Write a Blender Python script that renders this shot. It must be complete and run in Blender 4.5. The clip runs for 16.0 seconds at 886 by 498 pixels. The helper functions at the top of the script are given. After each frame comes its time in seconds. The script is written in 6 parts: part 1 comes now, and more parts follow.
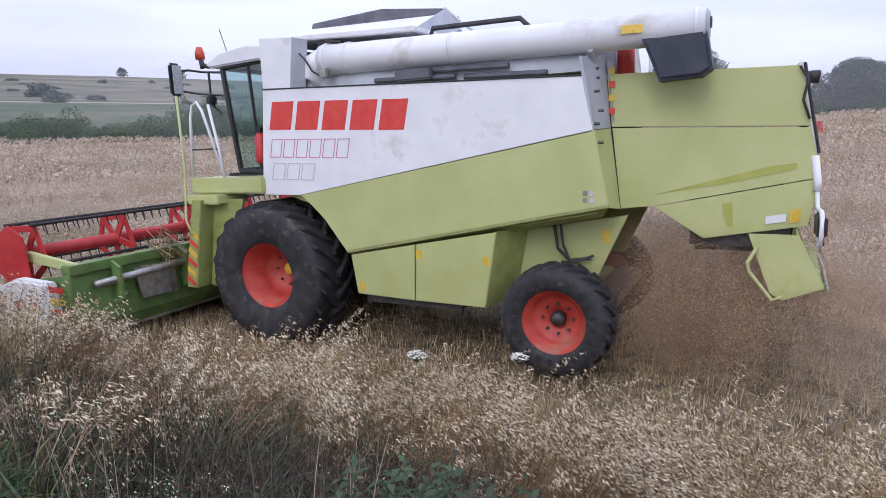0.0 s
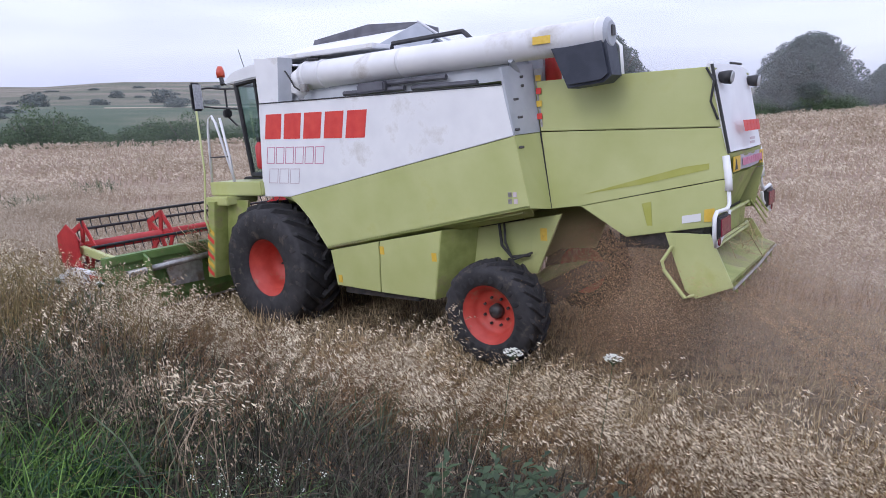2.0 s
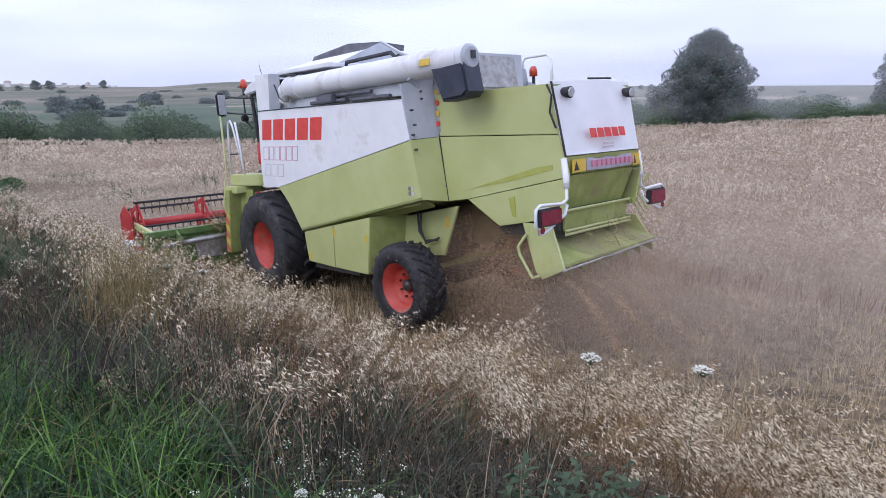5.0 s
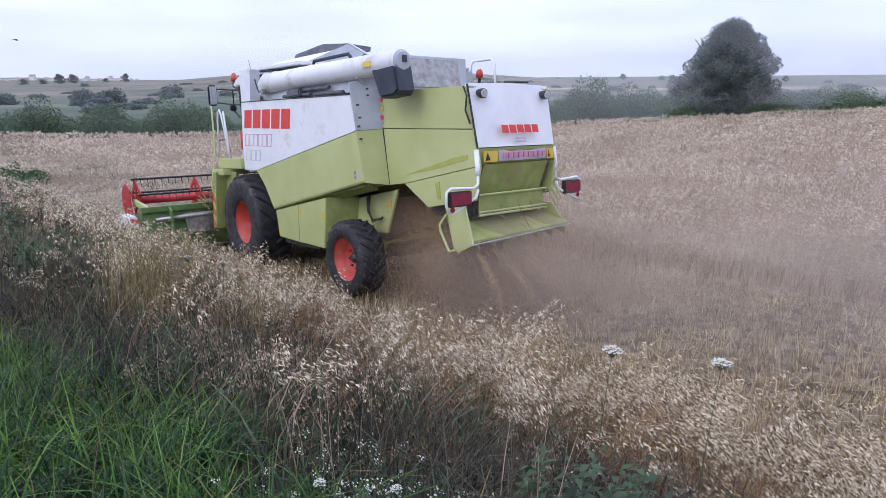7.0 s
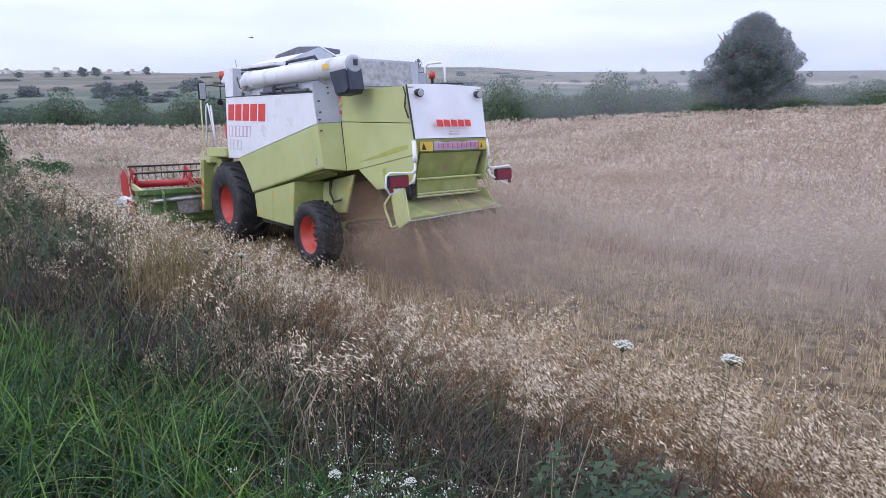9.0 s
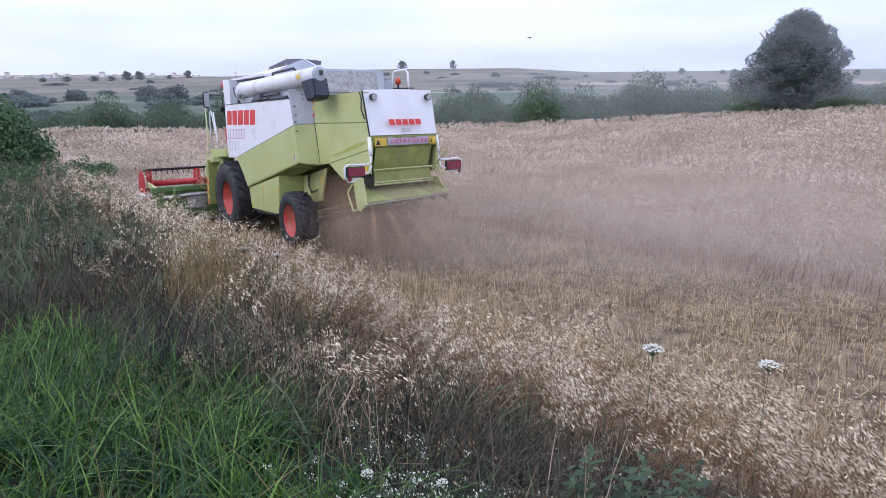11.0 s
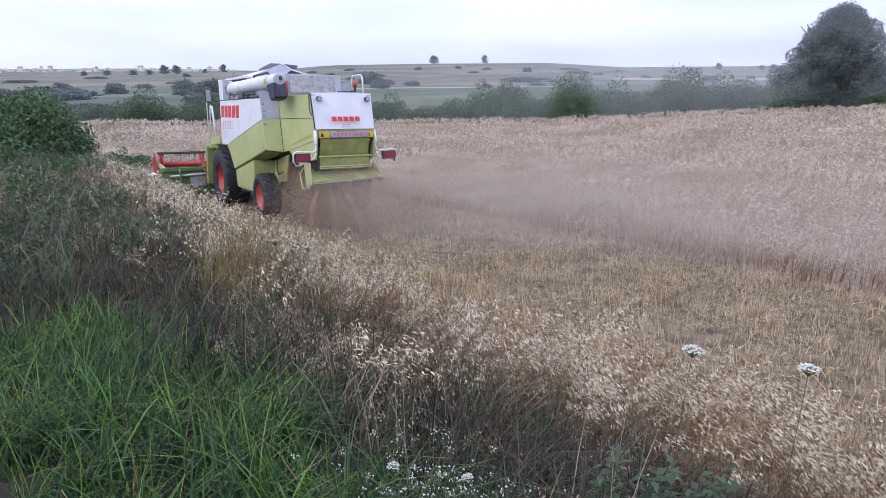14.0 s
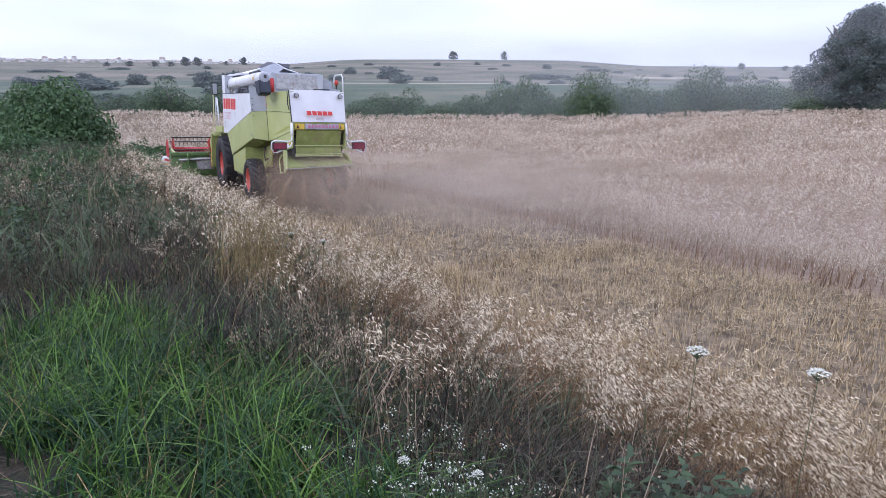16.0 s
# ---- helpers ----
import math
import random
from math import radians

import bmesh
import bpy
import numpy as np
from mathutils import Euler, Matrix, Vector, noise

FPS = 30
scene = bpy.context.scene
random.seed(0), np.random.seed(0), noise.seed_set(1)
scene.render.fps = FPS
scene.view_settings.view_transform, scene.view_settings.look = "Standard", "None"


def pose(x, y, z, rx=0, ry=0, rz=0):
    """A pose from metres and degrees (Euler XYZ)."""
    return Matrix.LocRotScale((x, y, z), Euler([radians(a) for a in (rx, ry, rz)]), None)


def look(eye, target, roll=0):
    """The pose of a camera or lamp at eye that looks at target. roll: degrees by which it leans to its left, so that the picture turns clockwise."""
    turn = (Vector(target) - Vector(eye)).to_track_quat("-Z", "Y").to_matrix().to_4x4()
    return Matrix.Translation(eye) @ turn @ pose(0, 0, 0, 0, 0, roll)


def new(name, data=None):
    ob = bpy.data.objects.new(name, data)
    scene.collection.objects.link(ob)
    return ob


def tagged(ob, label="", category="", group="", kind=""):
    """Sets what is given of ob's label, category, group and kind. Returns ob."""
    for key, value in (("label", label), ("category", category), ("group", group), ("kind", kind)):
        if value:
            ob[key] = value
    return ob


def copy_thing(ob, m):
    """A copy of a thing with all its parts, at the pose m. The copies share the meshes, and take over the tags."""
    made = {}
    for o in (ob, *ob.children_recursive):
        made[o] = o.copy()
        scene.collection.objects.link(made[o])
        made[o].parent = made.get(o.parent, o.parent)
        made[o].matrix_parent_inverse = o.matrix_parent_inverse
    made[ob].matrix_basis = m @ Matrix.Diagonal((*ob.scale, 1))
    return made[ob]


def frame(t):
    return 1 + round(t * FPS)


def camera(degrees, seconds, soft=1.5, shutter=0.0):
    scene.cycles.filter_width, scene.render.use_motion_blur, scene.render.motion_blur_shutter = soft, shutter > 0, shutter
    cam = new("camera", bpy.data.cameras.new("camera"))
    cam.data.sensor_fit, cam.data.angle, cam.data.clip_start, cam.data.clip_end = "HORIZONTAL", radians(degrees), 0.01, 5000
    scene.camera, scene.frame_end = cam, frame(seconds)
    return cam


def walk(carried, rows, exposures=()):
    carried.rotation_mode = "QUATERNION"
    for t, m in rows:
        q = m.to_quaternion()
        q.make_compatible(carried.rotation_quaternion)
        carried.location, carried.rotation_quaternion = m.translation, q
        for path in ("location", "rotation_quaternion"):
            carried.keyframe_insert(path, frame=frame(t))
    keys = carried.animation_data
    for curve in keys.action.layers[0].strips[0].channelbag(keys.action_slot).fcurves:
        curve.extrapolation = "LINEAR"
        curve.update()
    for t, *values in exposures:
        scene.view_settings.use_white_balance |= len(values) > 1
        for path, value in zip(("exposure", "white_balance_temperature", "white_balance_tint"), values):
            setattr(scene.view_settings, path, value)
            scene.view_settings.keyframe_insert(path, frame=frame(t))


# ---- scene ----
# ---- camera ----
cam = camera(70.0, 16.0, soft=0.6)
PATH = [
    (0.0, 0.0, 0.0, 3.30, 76.01, -1.43, 0.00),
    (0.5, 0.0, 0.0, 3.30, 75.74, -1.19, 0.89),
    (1.0, 0.0, 0.0, 3.30, 75.84, -1.03, 3.64),
    (1.5, 0.0, 0.0, 3.30, 76.06, -0.57, 6.13),
    (2.0, 0.0, 0.0, 3.30, 75.69, 0.04, 8.40),
    (2.5, 0.0, 0.0, 3.30, 75.67, 0.68, 11.09),
    (3.0, 0.0, 0.0, 3.30, 75.91, 0.89, 12.29),
    (3.5, 0.0, 0.0, 3.30, 75.76, 0.59, 12.82),
    (4.0, 0.0, 0.0, 3.30, 75.82, 0.35, 14.31),
    (4.5, 0.0, 0.0, 3.30, 75.72, 0.11, 14.74),
    (5.0, 0.0, 0.0, 3.30, 75.62, 0.16, 16.35),
    (7.5, 0.0, 0.0, 3.30, 74.82, 0.34, 18.11),
    (8.0, 0.0, 0.0, 3.30, 74.74, 0.12, 18.40),
    (8.5, 0.0, 0.0, 3.30, 74.54, 0.10, 18.87),
    (11.0, 0.0, 0.0, 3.30, 74.57, 0.68, 22.56),
    (11.5, 0.0, 0.0, 3.30, 74.59, 0.44, 23.08),
    (12.0, 0.0, 0.0, 3.30, 74.59, 0.35, 23.53),
    (12.5, 0.0, 0.0, 3.30, 74.61, 0.59, 24.10),
    (13.0, 0.0, 0.0, 3.30, 74.36, 0.92, 24.93),
    (13.5, 0.0, 0.0, 3.30, 74.18, 0.89, 24.80),
    (14.0, 0.0, 0.0, 3.30, 74.15, 0.54, 25.32),
    (14.5, 0.0, 0.0, 3.30, 73.92, -0.21, 26.03),
    (15.0, 0.0, 0.0, 3.30, 74.14, 0.15, 26.33),
    (15.5, 0.0, 0.0, 3.30, 73.99, -0.34, 26.25),
    (16.0, 0.0, 0.0, 3.30, 73.81, -0.29, 26.97),
]
walk(cam, [(r[0], pose(*r[1:])) for r in PATH], exposures=[(0.0, 0.04, 6150, 12), (5.0, 0.06, 5950, 11), (8.0, 0.12, 5840, 12), (16.0, 0.20, 5850, 13)])

# ---- light: pale evening overcast ----
SUN_EL, SUN_AZ = radians(38), radians(205)
world = bpy.data.worlds.new("sky")
scene.world = world
world.use_nodes = True
wn, wl = world.node_tree.nodes, world.node_tree.links
wn.clear()
sky = wn.new("ShaderNodeTexSky")
sky.sky_type, sky.sun_disc = "NISHITA", False
sky.sun_elevation, sky.sun_rotation = SUN_EL, SUN_AZ
sky.air_density, sky.dust_density, sky.ozone_density = 1.0, 2.5, 1.5
wtc = wn.new("ShaderNodeTexCoord")
wmap = wn.new("ShaderNodeMapping")
wmap.inputs["Scale"].default_value = (1.2, 1.2, 7.0)
wnoise = wn.new("ShaderNodeTexNoise")
wnoise.inputs["Scale"].default_value = 1.6
wnoise.inputs["Detail"].default_value = 5
wramp = wn.new("ShaderNodeValToRGB")
wramp.color_ramp.elements[0].position, wramp.color_ramp.elements[0].color = 0.35, (7.9, 8.2, 10.7, 1)
wramp.color_ramp.elements[1].position, wramp.color_ramp.elements[1].color = 0.62, (10.2, 10.5, 12.4, 1)
wmix = wn.new("ShaderNodeMix")
wmix.data_type = "RGBA"
wmix.inputs[0].default_value = 0.88
wbg = wn.new("ShaderNodeBackground")
wbg.inputs["Strength"].default_value = 0.10
wout = wn.new("ShaderNodeOutputWorld")
wsep = wn.new("ShaderNodeSeparateXYZ")
wgrad = wn.new("ShaderNodeMapRange")        # an overcast sky is brighter overhead than at the horizon
wgrad.inputs[1].default_value, wgrad.inputs[2].default_value = 0.08, 1.0
wgrad.inputs[3].default_value, wgrad.inputs[4].default_value = 1.0, 1.55
wmul = wn.new("ShaderNodeVectorMath")
wmul.operation = "SCALE"
wl.new(wtc.outputs["Generated"], wsep.inputs[0])
wl.new(wsep.outputs[2], wgrad.inputs[0])
wl.new(wramp.outputs[0], wmul.inputs[0])
wl.new(wgrad.outputs[0], wmul.inputs["Scale"])
wl.new(wtc.outputs["Generated"], wmap.inputs[0])
wl.new(wmap.outputs[0], wnoise.inputs["Vector"])
wl.new(wnoise.outputs[0], wramp.inputs[0])
wl.new(sky.outputs[0], wmix.inputs[6])
wl.new(wmul.outputs[0], wmix.inputs[7])
wl.new(wmix.outputs[2], wbg.inputs[0])
wl.new(wbg.outputs[0], wout.inputs[0])
sun = new("sun", bpy.data.lights.new("sun", "SUN"))
sun.data.energy, sun.data.angle, sun.data.color = 0.8, radians(25), (1.0, 0.96, 0.93)
sun.matrix_world = look((0, 0, 50), (-50 * math.sin(SUN_AZ), -50 * math.cos(SUN_AZ), 50 - 50 * math.tan(SUN_EL)))


# ---- materials ----
def mat(name, c1, c2, scale=6.0, rough=0.6, metal=0.0, bump=0.15, fine=90.0, spread=(0.35, 0.7), island=0.0, objrand=0.0,
        stain=None, stain_scale=1.3, stain_at=0.62, translucent=0.0, spec=0.5):
    """Two colours over noise at two scales, fine relief, a stain of its own colour, variation piece by piece."""
    m = bpy.data.materials.new(name)
    m.use_nodes = True
    n, l = m.node_tree.nodes, m.node_tree.links
    n.clear()
    out = n.new("ShaderNodeOutputMaterial")
    b = n.new("ShaderNodeBsdfPrincipled")
    b.inputs["Roughness"].default_value, b.inputs["Metallic"].default_value = rough, metal
    b.inputs["Specular IOR Level"].default_value = spec
    tc = n.new("ShaderNodeTexCoord")
    n1 = n.new("ShaderNodeTexNoise")
    n1.inputs["Scale"].default_value, n1.inputs["Detail"].default_value = scale, 6
    l.new(tc.outputs["Object"], n1.inputs["Vector"])
    ramp = n.new("ShaderNodeValToRGB")
    ramp.color_ramp.elements[0].position, ramp.color_ramp.elements[0].color = spread[0], (*c1, 1)
    ramp.color_ramp.elements[1].position, ramp.color_ramp.elements[1].color = spread[1], (*c2, 1)
    fac = n1.outputs[0]
    if island or objrand:
        add = n.new("ShaderNodeMath")
        add.operation = "MULTIPLY_ADD"
        if island:
            g = n.new("ShaderNodeNewGeometry")
            l.new(g.outputs["Random Per Island"], add.inputs[0])
        else:
            g = n.new("ShaderNodeObjectInfo")
            l.new(g.outputs["Random"], add.inputs[0])
        add.inputs[1].default_value = island or objrand
        sub = n.new("ShaderNodeMath")
        sub.operation = "SUBTRACT"
        l.new(fac, sub.inputs[0])
        sub.inputs[1].default_value = (island or objrand) / 2
        l.new(sub.outputs[0], add.inputs[2])
        fac = add.outputs[0]
    l.new(fac, ramp.inputs[0])
    col = ramp.outputs[0]
    n2 = n.new("ShaderNodeTexNoise")
    n2.inputs["Scale"].default_value, n2.inputs["Detail"].default_value = fine, 3
    l.new(tc.outputs["Object"], n2.inputs["Vector"])
    if stain:
        n3 = n.new("ShaderNodeTexNoise")
        n3.inputs["Scale"].default_value, n3.inputs["Detail"].default_value, n3.inputs["Roughness"].default_value = stain_scale, 8, 0.65
        l.new(tc.outputs["Object"], n3.inputs["Vector"])
        r3 = n.new("ShaderNodeMapRange")
        r3.inputs[1].default_value, r3.inputs[2].default_value, r3.inputs[4].default_value = stain_at, stain_at + 0.12, 0.75
        l.new(n3.outputs[0], r3.inputs[0])
        mx = n.new("ShaderNodeMix")
        mx.data_type = "RGBA"
        l.new(r3.outputs[0], mx.inputs[0])
        l.new(col, mx.inputs[6])
        mx.inputs[7].default_value = (*stain, 1)
        col = mx.outputs[2]
    l.new(col, b.inputs["Base Color"])
    if bump:
        bp = n.new("ShaderNodeBump")
        bp.inputs["Strength"].default_value, bp.inputs["Distance"].default_value = bump, 0.01
        l.new(n2.outputs[0], bp.inputs["Height"])
        l.new(bp.outputs[0], b.inputs["Normal"])
    last = b.outputs[0]
    if translucent:
        tr = n.new("ShaderNodeBsdfTranslucent")
        l.new(col, tr.inputs[0])
        ms = n.new("ShaderNodeMixShader")
        ms.inputs[0].default_value = translucent
        l.new(b.outputs[0], ms.inputs[1])
        l.new(tr.outputs[0], ms.inputs[2])
        last = ms.outputs[0]
    l.new(last, out.inputs[0])
    return m


WHITE = mat("white_paint", (0.72, 0.72, 0.74), (0.82, 0.82, 0.83), 2.2, 0.45, bump=0.05, stain=(0.42, 0.38, 0.33), stain_scale=1.1, stain_at=0.6)
GREEN = mat("seed_green_paint", (0.42, 0.45, 0.175), (0.50, 0.525, 0.24), 1.6, 0.42, bump=0.05, stain=(0.40, 0.41, 0.11), stain_scale=0.8, stain_at=0.58)
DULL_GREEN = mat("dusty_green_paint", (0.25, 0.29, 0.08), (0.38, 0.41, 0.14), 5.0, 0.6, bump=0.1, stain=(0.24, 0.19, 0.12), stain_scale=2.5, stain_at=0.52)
HEAD_GREEN = mat("header_green_paint", (0.085, 0.16, 0.045), (0.16, 0.26, 0.075), 4.0, 0.5, stain=(0.22, 0.18, 0.11), stain_scale=3.0, stain_at=0.55)
RED = mat("red_paint", (0.40, 0.022, 0.026), (0.52, 0.042, 0.04), 5.0, 0.45, stain=(0.30, 0.10, 0.06), stain_scale=3.0, stain_at=0.6)
RIM_RED = mat("rim_red_paint", (0.46, 0.050, 0.035), (0.58, 0.085, 0.06), 6.0, 0.5, stain=(0.36, 0.17, 0.11), stain_scale=4.0, stain_at=0.55)
DECAL_RED = mat("red_decal", (0.60, 0.04, 0.035), (0.68, 0.07, 0.05), 8.0, 0.5, bump=0.0)
DECAL_PALE = mat("faded_decal", (0.52, 0.42, 0.46), (0.62, 0.55, 0.58), 12.0, 0.5, bump=0.0)
PLATE_LILAC = mat("faded_lilac_plate", (0.42, 0.40, 0.47), (0.50, 0.47, 0.53), 9.0, 0.55, bump=0.0)
DECAL_ROSE = mat("rose_decal", (0.55, 0.20, 0.30), (0.62, 0.28, 0.38), 12.0, 0.5, bump=0.0)
YELLOW = mat("yellow_sticker", (0.62, 0.40, 0.04), (0.72, 0.50, 0.08), 20.0, 0.5, bump=0.0)
RUBBER = mat("tyre_rubber", (0.018, 0.018, 0.02), (0.045, 0.042, 0.045), 7.0, 0.8, bump=0.3, stain=(0.13, 0.105, 0.08), stain_scale=5.0, stain_at=0.56)
BLACK = mat("black_plastic", (0.014, 0.014, 0.016), (0.035, 0.034, 0.036), 9.0, 0.55)
SPOUT = mat("spout_rubber", (0.030, 0.036, 0.055), (0.055, 0.062, 0.085), 5.0, 0.6, bump=0.25)
STEEL = mat("worn_steel", (0.30, 0.29, 0.28), (0.46, 0.45, 0.44), 12.0, 0.4, 0.7, stain=(0.22, 0.15, 0.10), stain_scale=5.0, stain_at=0.55)
DARK_STEEL = mat("dark_steel", (0.05, 0.05, 0.052), (0.11, 0.10, 0.10), 14.0, 0.5, 0.5)
GREY_LID = mat("weathered_grey_sheet", (0.07, 0.07, 0.085), (0.13, 0.13, 0.15), 5.0, 0.6)
CHALK = mat("grey_white_sheet", (0.36, 0.38, 0.42), (0.48, 0.50, 0.54), 3.0, 0.5, stain=(0.30, 0.27, 0.24), stain_scale=2.0)
LENS_RED = mat("red_lens", (0.17, 0.012, 0.03), (0.24, 0.02, 0.045), 30.0, 0.25, bump=0.0)
ORANGE = mat("orange_beacon", (0.45, 0.045, 0.025), (0.55, 0.08, 0.035), 20.0, 0.3, bump=0.0)
LAMP_GLASS = mat("lamp_glass", (0.35, 0.36, 0.38), (0.55, 0.56, 0.58), 30.0, 0.15, bump=0.0)
HILL = mat("far_hill_land", (0.082, 0.088, 0.050), (0.19, 0.158, 0.115), 0.016, 0.95, bump=0.0, spread=(0.42, 0.60), stain=(0.095, 0.15, 0.07), stain_scale=0.006, stain_at=0.58)
VALLEY = mat("valley_scrub_land", (0.050, 0.080, 0.042), (0.135, 0.135, 0.085), 0.03, 0.95, bump=0.0, spread=(0.45, 0.62))
PALE_FIELD = mat("far_stubble_field", (0.30, 0.25, 0.17), (0.38, 0.32, 0.22), 0.03, 0.95, bump=0.0)
OAT = mat("wild_oat_spikelet", (0.16, 0.098, 0.046), (0.91, 0.79, 0.59), 1.3, 0.7, bump=0.0, island=0.9, spread=(0.20, 0.72), translucent=0.25)
OAT_TAN = mat("tan_oat_spikelet", (0.15, 0.088, 0.042), (0.60, 0.44, 0.25), 1.3, 0.7, bump=0.0, island=0.5, spread=(0.25, 0.75), translucent=0.25)
TAWNY = mat("tawny_stalk", (0.10, 0.078, 0.032), (0.36, 0.27, 0.12), 0.8, 0.8, bump=0.0, island=0.6, spread=(0.2, 0.8), translucent=0.15)
OAT_STEM = mat("dry_stem", (0.13, 0.085, 0.045), (0.46, 0.31, 0.15), 0.8, 0.8, bump=0.0, island=0.6, spread=(0.2, 0.8), translucent=0.15)
# weed brown, with the shade of the undergrowth darkened into its colour
WEED = mat("shaded_withered_weed", (0.015, 0.014, 0.009), (0.135, 0.108, 0.074), 0.9, 0.85, bump=0.0, island=0.9, spread=(0.2, 0.8), translucent=0.15)
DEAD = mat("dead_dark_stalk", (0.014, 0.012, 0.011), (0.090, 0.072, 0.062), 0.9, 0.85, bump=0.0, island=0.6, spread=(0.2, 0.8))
RUST = mat("rust_brown_stalk", (0.12, 0.065, 0.035), (0.36, 0.22, 0.11), 0.9, 0.8, bump=0.0, island=0.6, spread=(0.2, 0.8), translucent=0.15)
GRASS = mat("lush_grass", (0.016, 0.048, 0.012), (0.185, 0.325, 0.060), 1.1, 0.6, bump=0.0, island=0.8, spread=(0.2, 0.8), translucent=0.3)
GRASS_DEEP = mat("deep_green_grass", (0.011, 0.036, 0.017), (0.055, 0.135, 0.058), 1.1, 0.6, bump=0.0, island=0.5, spread=(0.2, 0.8), translucent=0.25)
HERB = mat("grey_green_herb", (0.034, 0.058, 0.026), (0.165, 0.215, 0.115), 1.2, 0.7, bump=0.0, island=0.5, spread=(0.2, 0.8), translucent=0.25)
FLOWER = mat("white_petal", (0.62, 0.63, 0.54), (0.84, 0.85, 0.76), 20.0, 0.7, bump=0.0, island=0.3, translucent=0.3)
STUBBLE = mat("stubble_straw", (0.17, 0.117, 0.056), (0.68, 0.54, 0.33), 0.9, 0.8, bump=0.0, island=0.9, spread=(0.2, 0.8), translucent=0.1)
CROP = mat("ripe_crop_head", (0.36, 0.285, 0.205), (0.72, 0.63, 0.51), 0.25, 0.85, bump=0.0, island=0.5, spread=(0.3, 0.7), translucent=0.25)
LEAFY = mat("broad_herb_leaf", (0.016, 0.036, 0.015), (0.080, 0.125, 0.055), 2.0, 0.55, bump=0.0, island=0.5, spread=(0.2, 0.8), translucent=0.25)
CROP_STEM = mat("ripe_crop_stem", (0.26, 0.19, 0.122), (0.46, 0.36, 0.25), 0.3, 0.85, bump=0.0, island=0.4, spread=(0.3, 0.7), translucent=0.15)
LEAF = mat("bush_leaf", (0.030, 0.070, 0.026), (0.115, 0.195, 0.070), 0.35, 0.6, bump=0.0, island=0.5, objrand=0.0, spread=(0.2, 0.8), translucent=0.25)
HEDGE_LEAF = mat("field_hedge_leaf", (0.036, 0.068, 0.030), (0.110, 0.170, 0.070), 0.35, 0.7, bump=0.0, island=0.45, spread=(0.2, 0.8), translucent=0.25)
# leaf green shifted to blue-grey, so distance haze is part of the colour
LEAF_DARK = mat("hazed_tree_leaf", (0.046, 0.068, 0.062), (0.118, 0.152, 0.136), 0.3, 0.65, bump=0.0, island=0.5, spread=(0.2, 0.8), translucent=0.2)
BARK = mat("bark", (0.10, 0.08, 0.065), (0.24, 0.20, 0.17), 8.0, 0.9, bump=0.6)
PLASTER = mat("far_plaster", (0.58, 0.57, 0.56), (0.78, 0.77, 0.75), 0.1, 0.9, bump=0.0)
TILE = mat("far_roof", (0.34, 0.25, 0.21), (0.42, 0.32, 0.27), 0.1, 0.9, bump=0.0)
CHAFF = mat("flying_chaff", (0.27, 0.165, 0.085), (0.60, 0.41, 0.24), 0.8, 0.9, bump=0.0, island=0.6, spread=(0.2, 0.8))
FEATHER = mat("dark_feather", (0.02, 0.02, 0.022), (0.05, 0.048, 0.05), 30.0, 0.8, bump=0.0)


